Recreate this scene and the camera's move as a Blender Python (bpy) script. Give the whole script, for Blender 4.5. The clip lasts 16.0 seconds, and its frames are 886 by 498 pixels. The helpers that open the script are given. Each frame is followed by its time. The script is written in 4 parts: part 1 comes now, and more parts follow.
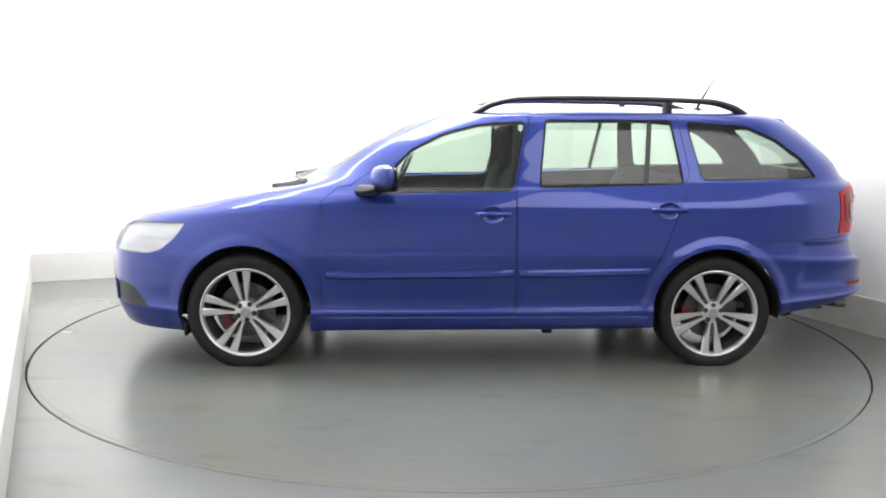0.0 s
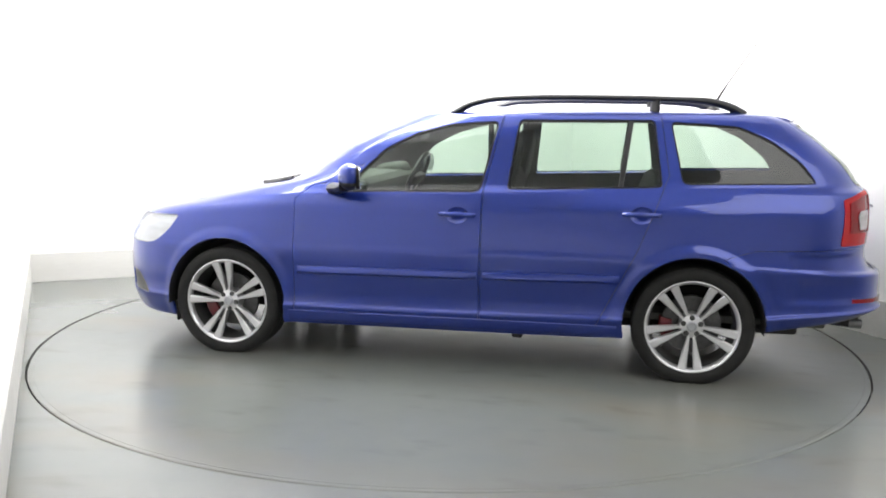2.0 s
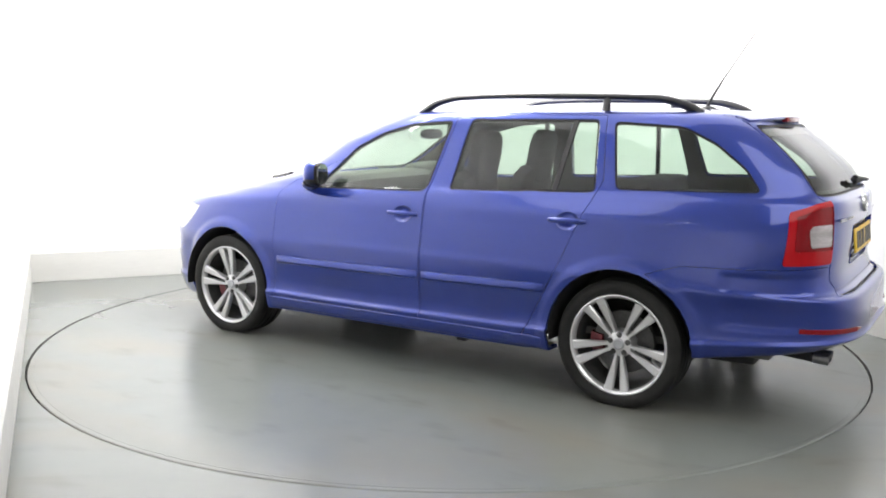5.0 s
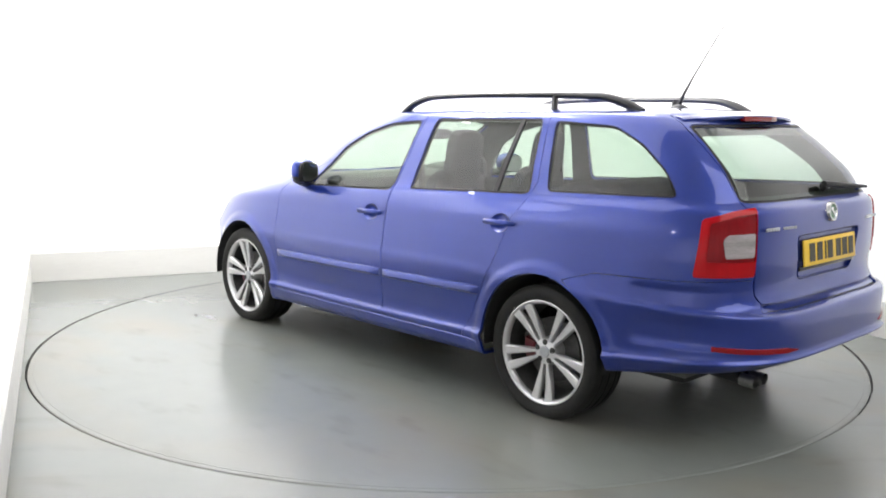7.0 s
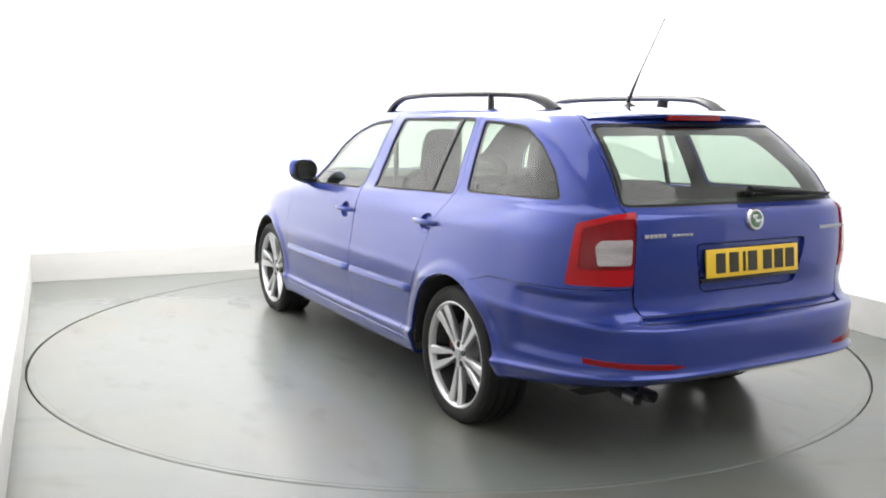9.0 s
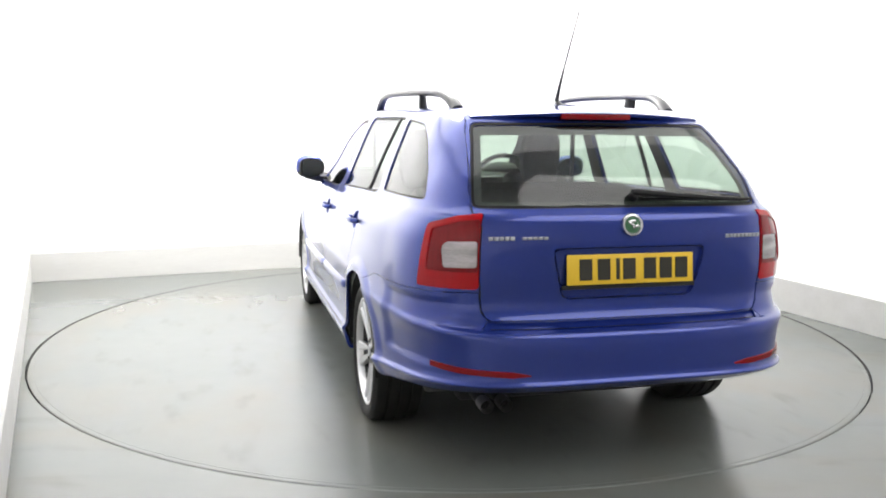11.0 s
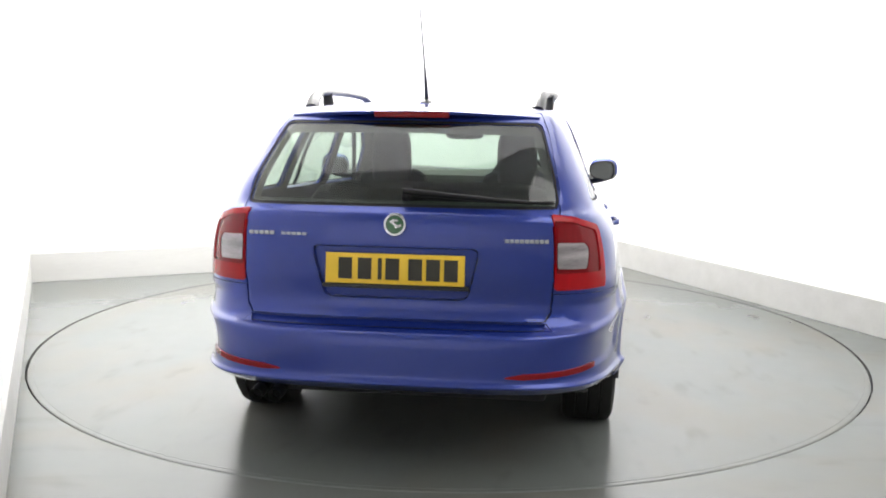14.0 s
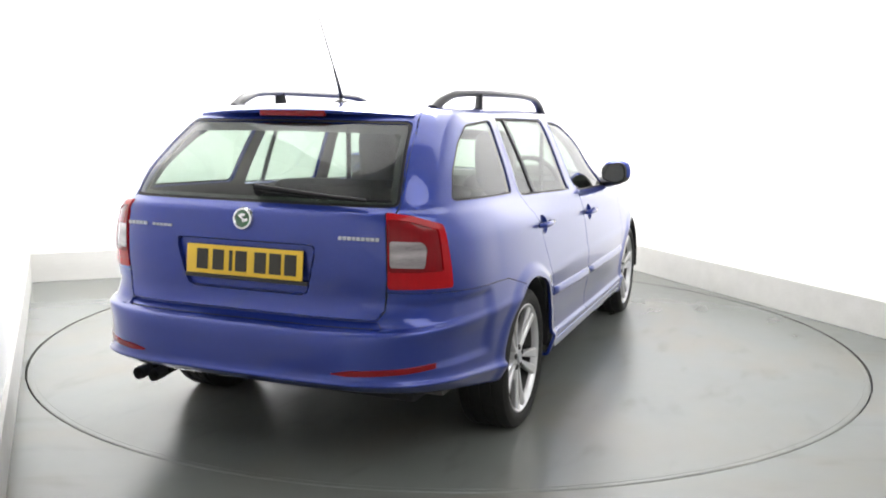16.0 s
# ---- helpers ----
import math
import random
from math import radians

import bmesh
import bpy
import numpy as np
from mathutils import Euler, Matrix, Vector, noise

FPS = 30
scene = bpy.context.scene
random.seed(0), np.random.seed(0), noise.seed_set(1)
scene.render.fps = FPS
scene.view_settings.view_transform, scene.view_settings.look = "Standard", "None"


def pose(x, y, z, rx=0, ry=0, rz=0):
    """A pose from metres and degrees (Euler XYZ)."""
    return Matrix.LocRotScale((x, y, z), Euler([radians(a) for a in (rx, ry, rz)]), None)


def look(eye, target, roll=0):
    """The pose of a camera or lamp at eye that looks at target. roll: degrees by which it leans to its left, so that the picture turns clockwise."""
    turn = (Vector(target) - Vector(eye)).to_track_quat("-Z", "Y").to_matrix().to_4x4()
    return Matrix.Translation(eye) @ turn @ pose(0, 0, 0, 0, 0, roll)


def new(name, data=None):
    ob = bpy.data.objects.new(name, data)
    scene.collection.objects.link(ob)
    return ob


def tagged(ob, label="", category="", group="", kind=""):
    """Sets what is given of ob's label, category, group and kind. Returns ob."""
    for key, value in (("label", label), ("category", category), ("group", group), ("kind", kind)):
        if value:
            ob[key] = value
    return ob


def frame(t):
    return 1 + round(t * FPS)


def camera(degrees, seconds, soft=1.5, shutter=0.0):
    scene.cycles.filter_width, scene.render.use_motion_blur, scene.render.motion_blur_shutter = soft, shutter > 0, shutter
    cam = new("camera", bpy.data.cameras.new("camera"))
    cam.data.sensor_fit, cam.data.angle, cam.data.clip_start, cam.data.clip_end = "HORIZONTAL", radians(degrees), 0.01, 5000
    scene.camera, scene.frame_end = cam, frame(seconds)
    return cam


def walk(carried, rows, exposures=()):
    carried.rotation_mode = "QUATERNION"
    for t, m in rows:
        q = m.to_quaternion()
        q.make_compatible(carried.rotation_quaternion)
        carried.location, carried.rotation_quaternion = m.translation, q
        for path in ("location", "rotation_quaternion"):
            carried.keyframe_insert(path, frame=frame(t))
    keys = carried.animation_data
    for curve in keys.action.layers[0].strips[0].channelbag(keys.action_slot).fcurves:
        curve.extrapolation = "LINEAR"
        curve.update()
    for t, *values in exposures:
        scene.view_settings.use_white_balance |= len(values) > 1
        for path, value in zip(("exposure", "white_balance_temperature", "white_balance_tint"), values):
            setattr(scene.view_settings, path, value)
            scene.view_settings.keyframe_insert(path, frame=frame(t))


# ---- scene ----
# The camera stands still on a stand in front of the bay.
CAR_TURN = (183.68, -7.131, -0.0086)      # degrees, degrees a second, bend
CAM = pose(0, -5.50, 1.358, 90 - 8.52, 0, 0.41) @ pose(0, 0, 0, 0, 0, 0.729)
cam = camera(53.05, 16.0, soft=1.9)
walk(cam, [(0.0, CAM), (16.0, CAM)], exposures=[(0.0, 0.0), (16.0, 0.0)])


# ---- world and lamps ----
world = bpy.data.worlds.new("world")
scene.world = world
world.use_nodes = True
world.node_tree.nodes["Background"].inputs[0].default_value = (0.9, 0.95, 1.0, 1)
world.node_tree.nodes["Background"].inputs[1].default_value = 0.3
BAY = pose(0, 0, 0, 0, 0, 24.0)           # the bay's own axes: x along the back wall, y into the bay


def area_lamp(name, place, target, sx, sy, watts, colour=(1, 0.985, 0.96)):
    light = bpy.data.lights.new(name, "AREA")
    light.shape, light.size, light.size_y, light.energy, light.color = "RECTANGLE", sx, sy, watts, colour
    ob = new(name, light)
    ob.matrix_world = BAY @ look(place, target)
    return ob


# ---- materials ----
def material(name, colour, rough=0.5, metal=0.0, coat=0.0, spec=0.5, noise_scale=0.0, noise_mix=0.1, bump=0.0, bump_scale=200.0,
             rough_var=0.0, streak=None, coat_rough=0.03):
    m = bpy.data.materials.new(name)
    m.use_nodes = True
    nt = m.node_tree
    b = nt.nodes["Principled BSDF"]
    b.inputs["Base Color"].default_value = (*colour, 1)
    b.inputs["Roughness"].default_value = rough
    b.inputs["Metallic"].default_value = metal
    b.inputs["Coat Weight"].default_value = coat
    b.inputs["Coat Roughness"].default_value = coat_rough
    b.inputs["Specular IOR Level"].default_value = spec
    tc = nt.nodes.new("ShaderNodeTexCoord")

    def tex(scale, detail=4.0):
        n = nt.nodes.new("ShaderNodeTexNoise")
        n.inputs["Scale"].default_value, n.inputs["Detail"].default_value = scale, detail
        if streak:
            mp = nt.nodes.new("ShaderNodeMapping")
            mp.inputs["Scale"].default_value = streak
            nt.links.new(tc.outputs["Object"], mp.inputs[0])
            nt.links.new(mp.outputs[0], n.inputs["Vector"])
        else:
            nt.links.new(tc.outputs["Object"], n.inputs["Vector"])
        return n

    if noise_scale:
        big, small = tex(noise_scale), tex(noise_scale * 14, 6.0)
        add = nt.nodes.new("ShaderNodeMix")
        add.data_type = "FLOAT"
        add.inputs[0].default_value = 0.35
        nt.links.new(big.outputs["Fac"], add.inputs[2])
        nt.links.new(small.outputs["Fac"], add.inputs[3])
        ramp = nt.nodes.new("ShaderNodeMapRange")
        ramp.inputs[1].default_value, ramp.inputs[2].default_value = 0.3, 0.7
        ramp.inputs[3].default_value, ramp.inputs[4].default_value = 1 - noise_mix, 1 + noise_mix
        nt.links.new(add.outputs[0], ramp.inputs[0])
        sc = nt.nodes.new("ShaderNodeVectorMath")
        sc.operation = "SCALE"
        sc.inputs[0].default_value = colour
        nt.links.new(ramp.outputs[0], sc.inputs["Scale"])
        nt.links.new(sc.outputs[0], b.inputs["Base Color"])
        if rough_var:
            rr = nt.nodes.new("ShaderNodeMapRange")
            rr.inputs[1].default_value, rr.inputs[2].default_value = 0.3, 0.7
            rr.inputs[3].default_value, rr.inputs[4].default_value = rough - rough_var, rough + rough_var
            nt.links.new(big.outputs["Fac"], rr.inputs[0])
            nt.links.new(rr.outputs[0], b.inputs["Roughness"])
    if bump:
        n = tex(bump_scale, 3.0)
        bp = nt.nodes.new("ShaderNodeBump")
        bp.inputs["Strength"].default_value, bp.inputs["Distance"].default_value = bump, 0.002
        nt.links.new(n.outputs["Fac"], bp.inputs["Height"])
        nt.links.new(bp.outputs[0], b.inputs["Normal"])
    return m


def glass_material(name, tint, gloss=1.0):
    m = bpy.data.materials.new(name)
    m.use_nodes = True
    nt = m.node_tree
    nt.nodes.remove(nt.nodes["Principled BSDF"])
    tr, gl = nt.nodes.new("ShaderNodeBsdfTransparent"), nt.nodes.new("ShaderNodeBsdfGlossy")
    tr.inputs[0].default_value = (*tint, 1)
    gl.inputs["Roughness"].default_value = 0.015
    lw, mix = nt.nodes.new("ShaderNodeLayerWeight"), nt.nodes.new("ShaderNodeMixShader")
    lw.inputs[0].default_value = 0.5
    power, mul = nt.nodes.new("ShaderNodeMath"), nt.nodes.new("ShaderNodeMath")
    power.operation, power.inputs[1].default_value = "POWER", 4.0
    mul.operation, mul.inputs[1].default_value, mul.inputs[2].default_value = "MULTIPLY_ADD", 0.8 * gloss, 0.065
    nt.links.new(lw.outputs["Facing"], power.inputs[0])
    nt.links.new(power.outputs[0], mul.inputs[0])
    nt.links.new(mul.outputs[0], mix.inputs[0])
    nt.links.new(tr.outputs[0], mix.inputs[1])
    nt.links.new(gl.outputs[0], mix.inputs[2])
    nt.links.new(mix.outputs[0], nt.nodes["Material Output"].inputs[0])
    return m


PAINT = material("blue_paint", (0.0155, 0.036, 0.240), 0.30, 0.52, 1.0, 0.2, 3.0, 0.04, coat_rough=0.015)
GLASS = glass_material("window_glass", (0.575, 0.66, 0.59))
REAR_GLASS = glass_material("rear_glass", (0.57, 0.65, 0.59))
LENS = glass_material("clear_lens", (0.95, 0.97, 0.98))
RUBBER = material("black_rubber", (0.008, 0.008, 0.009), 0.5, spec=0.2, noise_scale=20, noise_mix=0.25)
TYRE = material("tyre_rubber", (0.012, 0.012, 0.0115), 0.65, spec=0.3, noise_scale=18, noise_mix=0.3, bump=0.3, bump_scale=300)
BLACK = material("black_plastic", (0.015, 0.015, 0.017), 0.35, noise_scale=30, noise_mix=0.2)
DARK = material("dark_underside", (0.012, 0.012, 0.013), 0.8, noise_scale=8, noise_mix=0.4)
TRIM = material("interior_trim", (0.075, 0.076, 0.072), 0.75, noise_scale=25, noise_mix=0.25)
SEAT = material("seat_fabric", (0.04, 0.04, 0.042), 0.85, noise_scale=12, noise_mix=0.2)
ALLOY = material("silver_alloy", (0.62, 0.62, 0.63), 0.32, 0.75, 0.4, noise_scale=15, noise_mix=0.06)
BARREL = material("wheel_barrel", (0.05, 0.05, 0.05), 0.6, 0.3, noise_scale=30, noise_mix=0.3)
STEEL = material("brake_steel", (0.17, 0.17, 0.17), 0.4, 0.9, noise_scale=40, noise_mix=0.25)
# the brake steel again in a darker tone, for the discs behind the spokes
DISC_STEEL = material("dark_brake_disc", (0.10, 0.10, 0.10), 0.5, 0.8, noise_scale=40, noise_mix=0.3)
SATIN = material("satin_metal", (0.42, 0.43, 0.46), 0.35, 0.8, noise_scale=40, noise_mix=0.1)
CHROME = material("chrome", (0.62, 0.63, 0.64), 0.16, 1.0, noise_scale=20, noise_mix=0.05)
RED = material("red_calliper", (0.12, 0.006, 0.012), 0.4, coat=0.4, noise_scale=30, noise_mix=0.15)
RED_LENS = material("red_lens", (0.37, 0.004, 0.009), 0.14, spec=0.1, coat=0.35, noise_scale=22, noise_mix=0.12, streak=(3, 3, 0.3))
DEEP_RED = material("deep_red_lens", (0.19, 0.004, 0.008), 0.2, spec=0.1, coat=0.4, noise_scale=26, noise_mix=0.15, streak=(3, 3, 0.3))
WHITE_LENS = material("white_lens", (0.46, 0.45, 0.46), 0.2, 0.35, 0.5, noise_scale=14, noise_mix=0.4, streak=(0.4, 0.4, 3))
REVERSE_LENS = material("reversing_lens", (0.34, 0.31, 0.32), 0.2, 0.3, 0.4, noise_scale=12, noise_mix=0.5, streak=(0.3, 0.3, 3))
YELLOW = material("yellow_plate", (0.74, 0.48, 0.03), 0.4, noise_scale=12, noise_mix=0.05)
INK = material("black_ink", (0.02, 0.018, 0.012), 0.5, noise_scale=30, noise_mix=0.1)
GREEN = material("green_enamel", (0.03, 0.12, 0.05), 0.3, coat=0.5, noise_scale=60, noise_mix=0.1)
WALL = material("white_wall_paint", (0.86, 0.86, 0.86), 0.6, noise_scale=1.2, noise_mix=0.02, bump=0.1, bump_scale=60)
KERB = material("plinth_paint", (0.50, 0.496, 0.475), 0.55, noise_scale=2.0, noise_mix=0.08, bump=0.15, bump_scale=50, streak=(0.5, 4, 4))
FLOOR = material("grey_floor_paint", (0.137, 0.147, 0.139), 0.25, noise_scale=0.5, noise_mix=0.05, bump=0.02, bump_scale=150, coat=0.0, spec=0.62)


def stained(m, scale, low, high, strength, colour, streak):
    """Faint dirt with a shape of its own on a painted floor."""
    nt = m.node_tree
    b = nt.nodes["Principled BSDF"]
    src = b.inputs["Base Color"].links[0].from_socket
    tc, mp, n = nt.nodes.new("ShaderNodeTexCoord"), nt.nodes.new("ShaderNodeMapping"), nt.nodes.new("ShaderNodeTexNoise")
    mp.inputs["Scale"].default_value, mp.inputs["Location"].default_value = streak, (3.1, 1.7, 0.0)
    n.inputs["Scale"].default_value, n.inputs["Detail"].default_value, n.inputs["Roughness"].default_value = scale, 2.5, 0.5
    rg, mx = nt.nodes.new("ShaderNodeMapRange"), nt.nodes.new("ShaderNodeMix")
    rg.interpolation_type = "SMOOTHSTEP"
    rg.inputs[1].default_value, rg.inputs[2].default_value, rg.inputs[3].default_value, rg.inputs[4].default_value = low, high, 0.0, strength
    mx.data_type = "RGBA"
    mx.inputs[7].default_value = (*colour, 1)
    nt.links.new(tc.outputs["Object"], mp.inputs[0])
    nt.links.new(mp.outputs[0], n.inputs["Vector"])
    nt.links.new(n.outputs["Fac"], rg.inputs[0])
    nt.links.new(rg.outputs[0], mx.inputs[0])
    nt.links.new(src, mx.inputs[6])
    nt.links.new(mx.outputs[2], b.inputs["Base Color"])


stained(FLOOR, 0.8, 0.42, 0.78, 0.5, (0.165, 0.142, 0.108), (1.0, 1.7, 1.0))
stained(FLOOR, 2.6, 0.55, 0.85, 0.35, (0.07, 0.066, 0.058), (1.0, 2.4, 1.0))
GAP = material("dark_gap", (0.02, 0.02, 0.02), 0.8, noise_scale=10, noise_mix=0.3)
# for the added hall walls; its tone sets their bounce on the car
HALL = material("hall_bounce_paint", (0.66, 0.66, 0.66), 0.6, noise_scale=1.2, noise_mix=0.05, bump=0.1, bump_scale=60)
CEIL = material("ceiling_paint", (0.8, 0.8, 0.8), 0.8, noise_scale=1.5, noise_mix=0.03)


# ---- mesh helpers ----
def finish(bm, name, mat, parent=None, label="", smooth=True, angle=None):
    me = bpy.data.meshes.new(name)
    bm.normal_update()
    bm.to_mesh(me)
    bm.free()
    for m in (mat if isinstance(mat, (list, tuple)) else [mat]):
        me.materials.append(m)
    if smooth:
        me.polygons.foreach_set("use_smooth", [True] * len(me.polygons))
        if angle:
            me.set_sharp_from_angle(angle=radians(angle))
    ob = new(name, me)
    if parent:
        ob.parent = parent
    return tagged(ob, label)


def part(name, bm, mat, parent, label="", smooth=True, angle=35):
    return finish(bm, name, mat, parent, label, smooth, angle)


def box(bm, x0, x1, y0, y1, z0, z1, bevel=0.0, m=None, seg=2):
    v = bmesh.ops.create_cube(bm, size=1)["verts"]
    mat = Matrix.Translation(((x0 + x1) / 2, (y0 + y1) / 2, (z0 + z1) / 2)) @ Matrix.Diagonal((x1 - x0, y1 - y0, z1 - z0, 1))
    bmesh.ops.transform(bm, matrix=mat, verts=v)
    if bevel:
        e = list({e for w in v for e in w.link_edges})
        r = bmesh.ops.bevel(bm, geom=e, offset=bevel, segments=seg, affect="EDGES", profile=0.5)
        v = list({w for f in r["faces"] for w in f.verts} | {w for w in v if w.is_valid})
    if m:
        bmesh.ops.transform(bm, matrix=m, verts=v)
    return v


def lathe(bm, profile, n=48, axis="Y", close=False):
    """Turns a profile of (radius, along) round the y axis."""
    rings = []
    for i in range(n):
        a = 2 * math.pi * i / n
        rings.append([bm.verts.new((r * math.cos(a), h, r * math.sin(a))) for r, h in profile])
    k = len(profile)
    for i in range(n):
        p, q = rings[i], rings[(i + 1) % n]
        for j in range(k if close else k - 1):
            bm.faces.new((p[j], p[(j + 1) % k], q[(j + 1) % k], q[j]))
    return bm


def tube(bm, pts, radius, n=8, flat=1.0, caps=True):
    """A tube along points; radius is one number or one for each point; flat squeezes it across."""
    pts = [Vector(p) for p in pts]
    rings = []
    for i, p in enumerate(pts):
        d = (pts[min(i + 1, len(pts) - 1)] - pts[max(i - 1, 0)]).normalized()
        side = d.cross(Vector((0, 0, 1)))
        side = side.normalized() if side.length > 1e-4 else Vector((0, 1, 0))
        up = side.cross(d).normalized()
        r = radius[i] if isinstance(radius, (list, tuple)) else radius
        rings.append([bm.verts.new(p + side * r * flat * math.cos(2 * math.pi * k / n) + up * r * math.sin(2 * math.pi * k / n)) for k in range(n)])
    for a, b in zip(rings, rings[1:]):
        for k in range(n):
            bm.faces.new((a[k], a[(k + 1) % n], b[(k + 1) % n], b[k]))
    if caps:
        bm.faces.new(rings[0][::-1])
        bm.faces.new(rings[-1])
    bmesh.ops.recalc_face_normals(bm, faces=bm.faces[:])
    return bm


def pchip(xs, ys):
    """A smooth curve through keys that never overshoots them."""
    xs, ys = np.array(xs, float), np.array(ys, float)
    h, d = np.diff(xs), np.diff(ys) / np.diff(xs)
    m = np.zeros(len(xs))
    m[0], m[-1] = d[0], d[-1]
    for i in range(1, len(xs) - 1):
        if d[i - 1] * d[i] > 0:
            w1, w2 = 2 * h[i] + h[i - 1], h[i] + 2 * h[i - 1]
            m[i] = (w1 + w2) / (w1 / d[i - 1] + w2 / d[i])

    def f(x):
        x = np.clip(np.asarray(x, float), xs[0], xs[-1])
        i = np.clip(np.searchsorted(xs, x) - 1, 0, len(xs) - 2)
        t = (x - xs[i]) / h[i]
        return ((1 + 2 * t) * (1 - t) ** 2 * ys[i] + t * (1 - t) ** 2 * h[i] * m[i] + t * t * (3 - 2 * t) * ys[i + 1] + t * t * (t - 1) * h[i] * m[i + 1])
    return f


# ---- the room ----
# In the bay's axes: back wall, left and right walls, all with a plinth.
X0, X1, Y1 = -2.475, 2.535, 2.69
CEILING_Z, KERB_H = 3.6, 0.233
DISC_R = 2.428


def slab(name, x0, x1, y0, y1, z0, z1, mat, label, bevel=0.0, frame_of=BAY):
    bm = bmesh.new()
    box(bm, x0, x1, y0, y1, z0, z1, bevel)
    ob = finish(bm, name, mat, None, label, smooth=False)
    ob.matrix_world = frame_of
    return tagged(ob, kind="structure")


def build_room():
    # floor with a round pit for the turning disc
    bm = bmesh.new()
    n = 160
    inner = [bm.verts.new(((DISC_R + 0.009) * math.cos(2 * math.pi * i / n), (DISC_R + 0.009) * math.sin(2 * math.pi * i / n), 0)) for i in range(n)]
    pit = [bm.verts.new((v.co.x, v.co.y, -0.05)) for v in inner]
    outer = [bm.verts.new((max(-9, min(9, 14 * math.cos(2 * math.pi * i / n))), max(-11, min(7, 16 * math.sin(2 * math.pi * i / n))), 0)) for i in range(n)]
    for i in range(n):
        j = (i + 1) % n
        bm.faces.new((inner[i], outer[i], outer[j], inner[j])).material_index = 0
        bm.faces.new((pit[i], inner[i], inner[j], pit[j])).material_index = 1
    bm.faces.new(pit).material_index = 1
    tagged(finish(bm, "floor", [FLOOR, GAP], None, "satin grey painted studio floor with scuffs", smooth=False), kind="structure")

    t = 0.16
    slab("wall_back", X0 - t, X1 + t, Y1, Y1 + t, 0, CEILING_Z, WALL, "plain white painted bay wall")
    slab("wall_left", X0 - t, X0, -3.0, Y1, 0, CEILING_Z, WALL, "plain white painted bay side wall")
    slab("wall_right", X1, X1 + t, -4.2, Y1, 0, CEILING_Z, WALL, "plain white painted bay side wall")
    slab("baseboard_back", X0 + 0.02, X1 - 0.02, Y1 - 0.02, Y1, 0, KERB_H, KERB, "low off-white plinth along the wall foot", 0.003)
    slab("baseboard_left", X0, X0 + 0.02, -3.0, Y1, 0, KERB_H, KERB, "low off-white plinth along the wall foot", 0.003)
    slab("baseboard_right", X1 - 0.02, X1, -4.2, Y1, 0, KERB_H, KERB, "low off-white plinth along the wall foot", 0.003)
    # an unseen hall round the bay, added to close it and bounce light
    flat = Matrix.Identity(4)
    slab("wall_unseen_west", -7.2, -7.0, -9, 6.2, 0, CEILING_Z, HALL, "plain pale wall of an added, unseen hall", 0, flat)
    slab("wall_unseen_east", 7.0, 7.2, -9, 6.2, 0, CEILING_Z, HALL, "plain pale wall of an added, unseen hall", 0, flat)
    slab("wall_unseen_south", -7, 7, -9.2, -9, 0, CEILING_Z, HALL, "plain pale wall of an added, unseen hall", 0, flat)
    slab("wall_unseen_north", -7, 7, 6.0, 6.2, 0, CEILING_Z, HALL, "plain pale wall of an added, unseen hall", 0, flat)
    slab("ceiling", -7.2, 7.2, -9.2, 6.2, CEILING_Z + 0.004, CEILING_Z + 0.2, CEIL, "white flat ceiling", 0, flat)


def build_turntable():
    bm = bmesh.new()
    n = 160
    prof = [(0.0, 0.0), (1.2, 0.0), (DISC_R - 0.03, 0.0), (DISC_R - 0.03, -0.04)]
    top = bm.verts.new((0, 0, 0))
    rings = [[bm.verts.new((r * math.cos(2 * math.pi * i / n), r * math.sin(2 * math.pi * i / n), h)) for i in range(n)] for r, h in prof[1:]]
    for i in range(n):
        bm.faces.new((top, rings[0][i], rings[0][(i + 1) % n]))
        for a, b in zip(rings, rings[1:]):
            bm.faces.new((a[i], b[i], b[(i + 1) % n], a[(i + 1) % n]))
    ob = finish(bm, "turntable", FLOOR, None, "round grey painted turntable flush with the floor", smooth=False)
    ring = bmesh.new()
    prof = [(DISC_R - 0.0295, -0.04), (DISC_R - 0.0295, -0.0005), (DISC_R - 0.006, -0.0005), (DISC_R, -0.004), (DISC_R, -0.04)]
    vs = [[ring.verts.new((r * math.cos(2 * math.pi * i / n), r * math.sin(2 * math.pi * i / n), h)) for i in range(n)] for r, h in prof]
    for p, q in zip(vs, vs[1:]):
        for i in range(n):
            ring.faces.new((p[i], p[(i + 1) % n], q[(i + 1) % n], q[i]))
    bmesh.ops.recalc_face_normals(ring, faces=ring.faces[:])
    part("edge_ring", ring, FLOOR, ob, "grey painted rim of the disc", smooth=False)
    return tagged(ob, category="turntable")


build_room()
turntable = build_turntable()
# all unseen: one wide panel over the disc; added fills: three wash the white walls, two wide panels in the hall
area_lamp("lamp_overhead", (0, 0.1, 3.5), (0, 0.1, 0), 4.2, 3.9, 85)
for place, target, sx, sy, watts in (
        ((0, 0.9, 3.45), (0, 2.9, 1.3), 4.4, 0.9, 205), ((0.9, 0, 3.45), (2.7, 0, 1.3), 0.9, 4.2, 135),
        ((-0.9, 0.4, 3.45), (-2.7, 0.4, 1.3), 0.9, 3.6, 170)):
    area_lamp("fill_wall_wash", place, target, sx, sy, watts)
# added fill from the camera's side, stronger on the left
for x, y, size, watts in ((-4.0, -4.7, 2.4, 690), (3.4, -4.6, 4.6, 180)):
    ob = area_lamp("fill_hall", (0, 0, 3.5), (0, 0, 0), size, size, watts)
    ob.matrix_world = pose(x, y, 3.5)


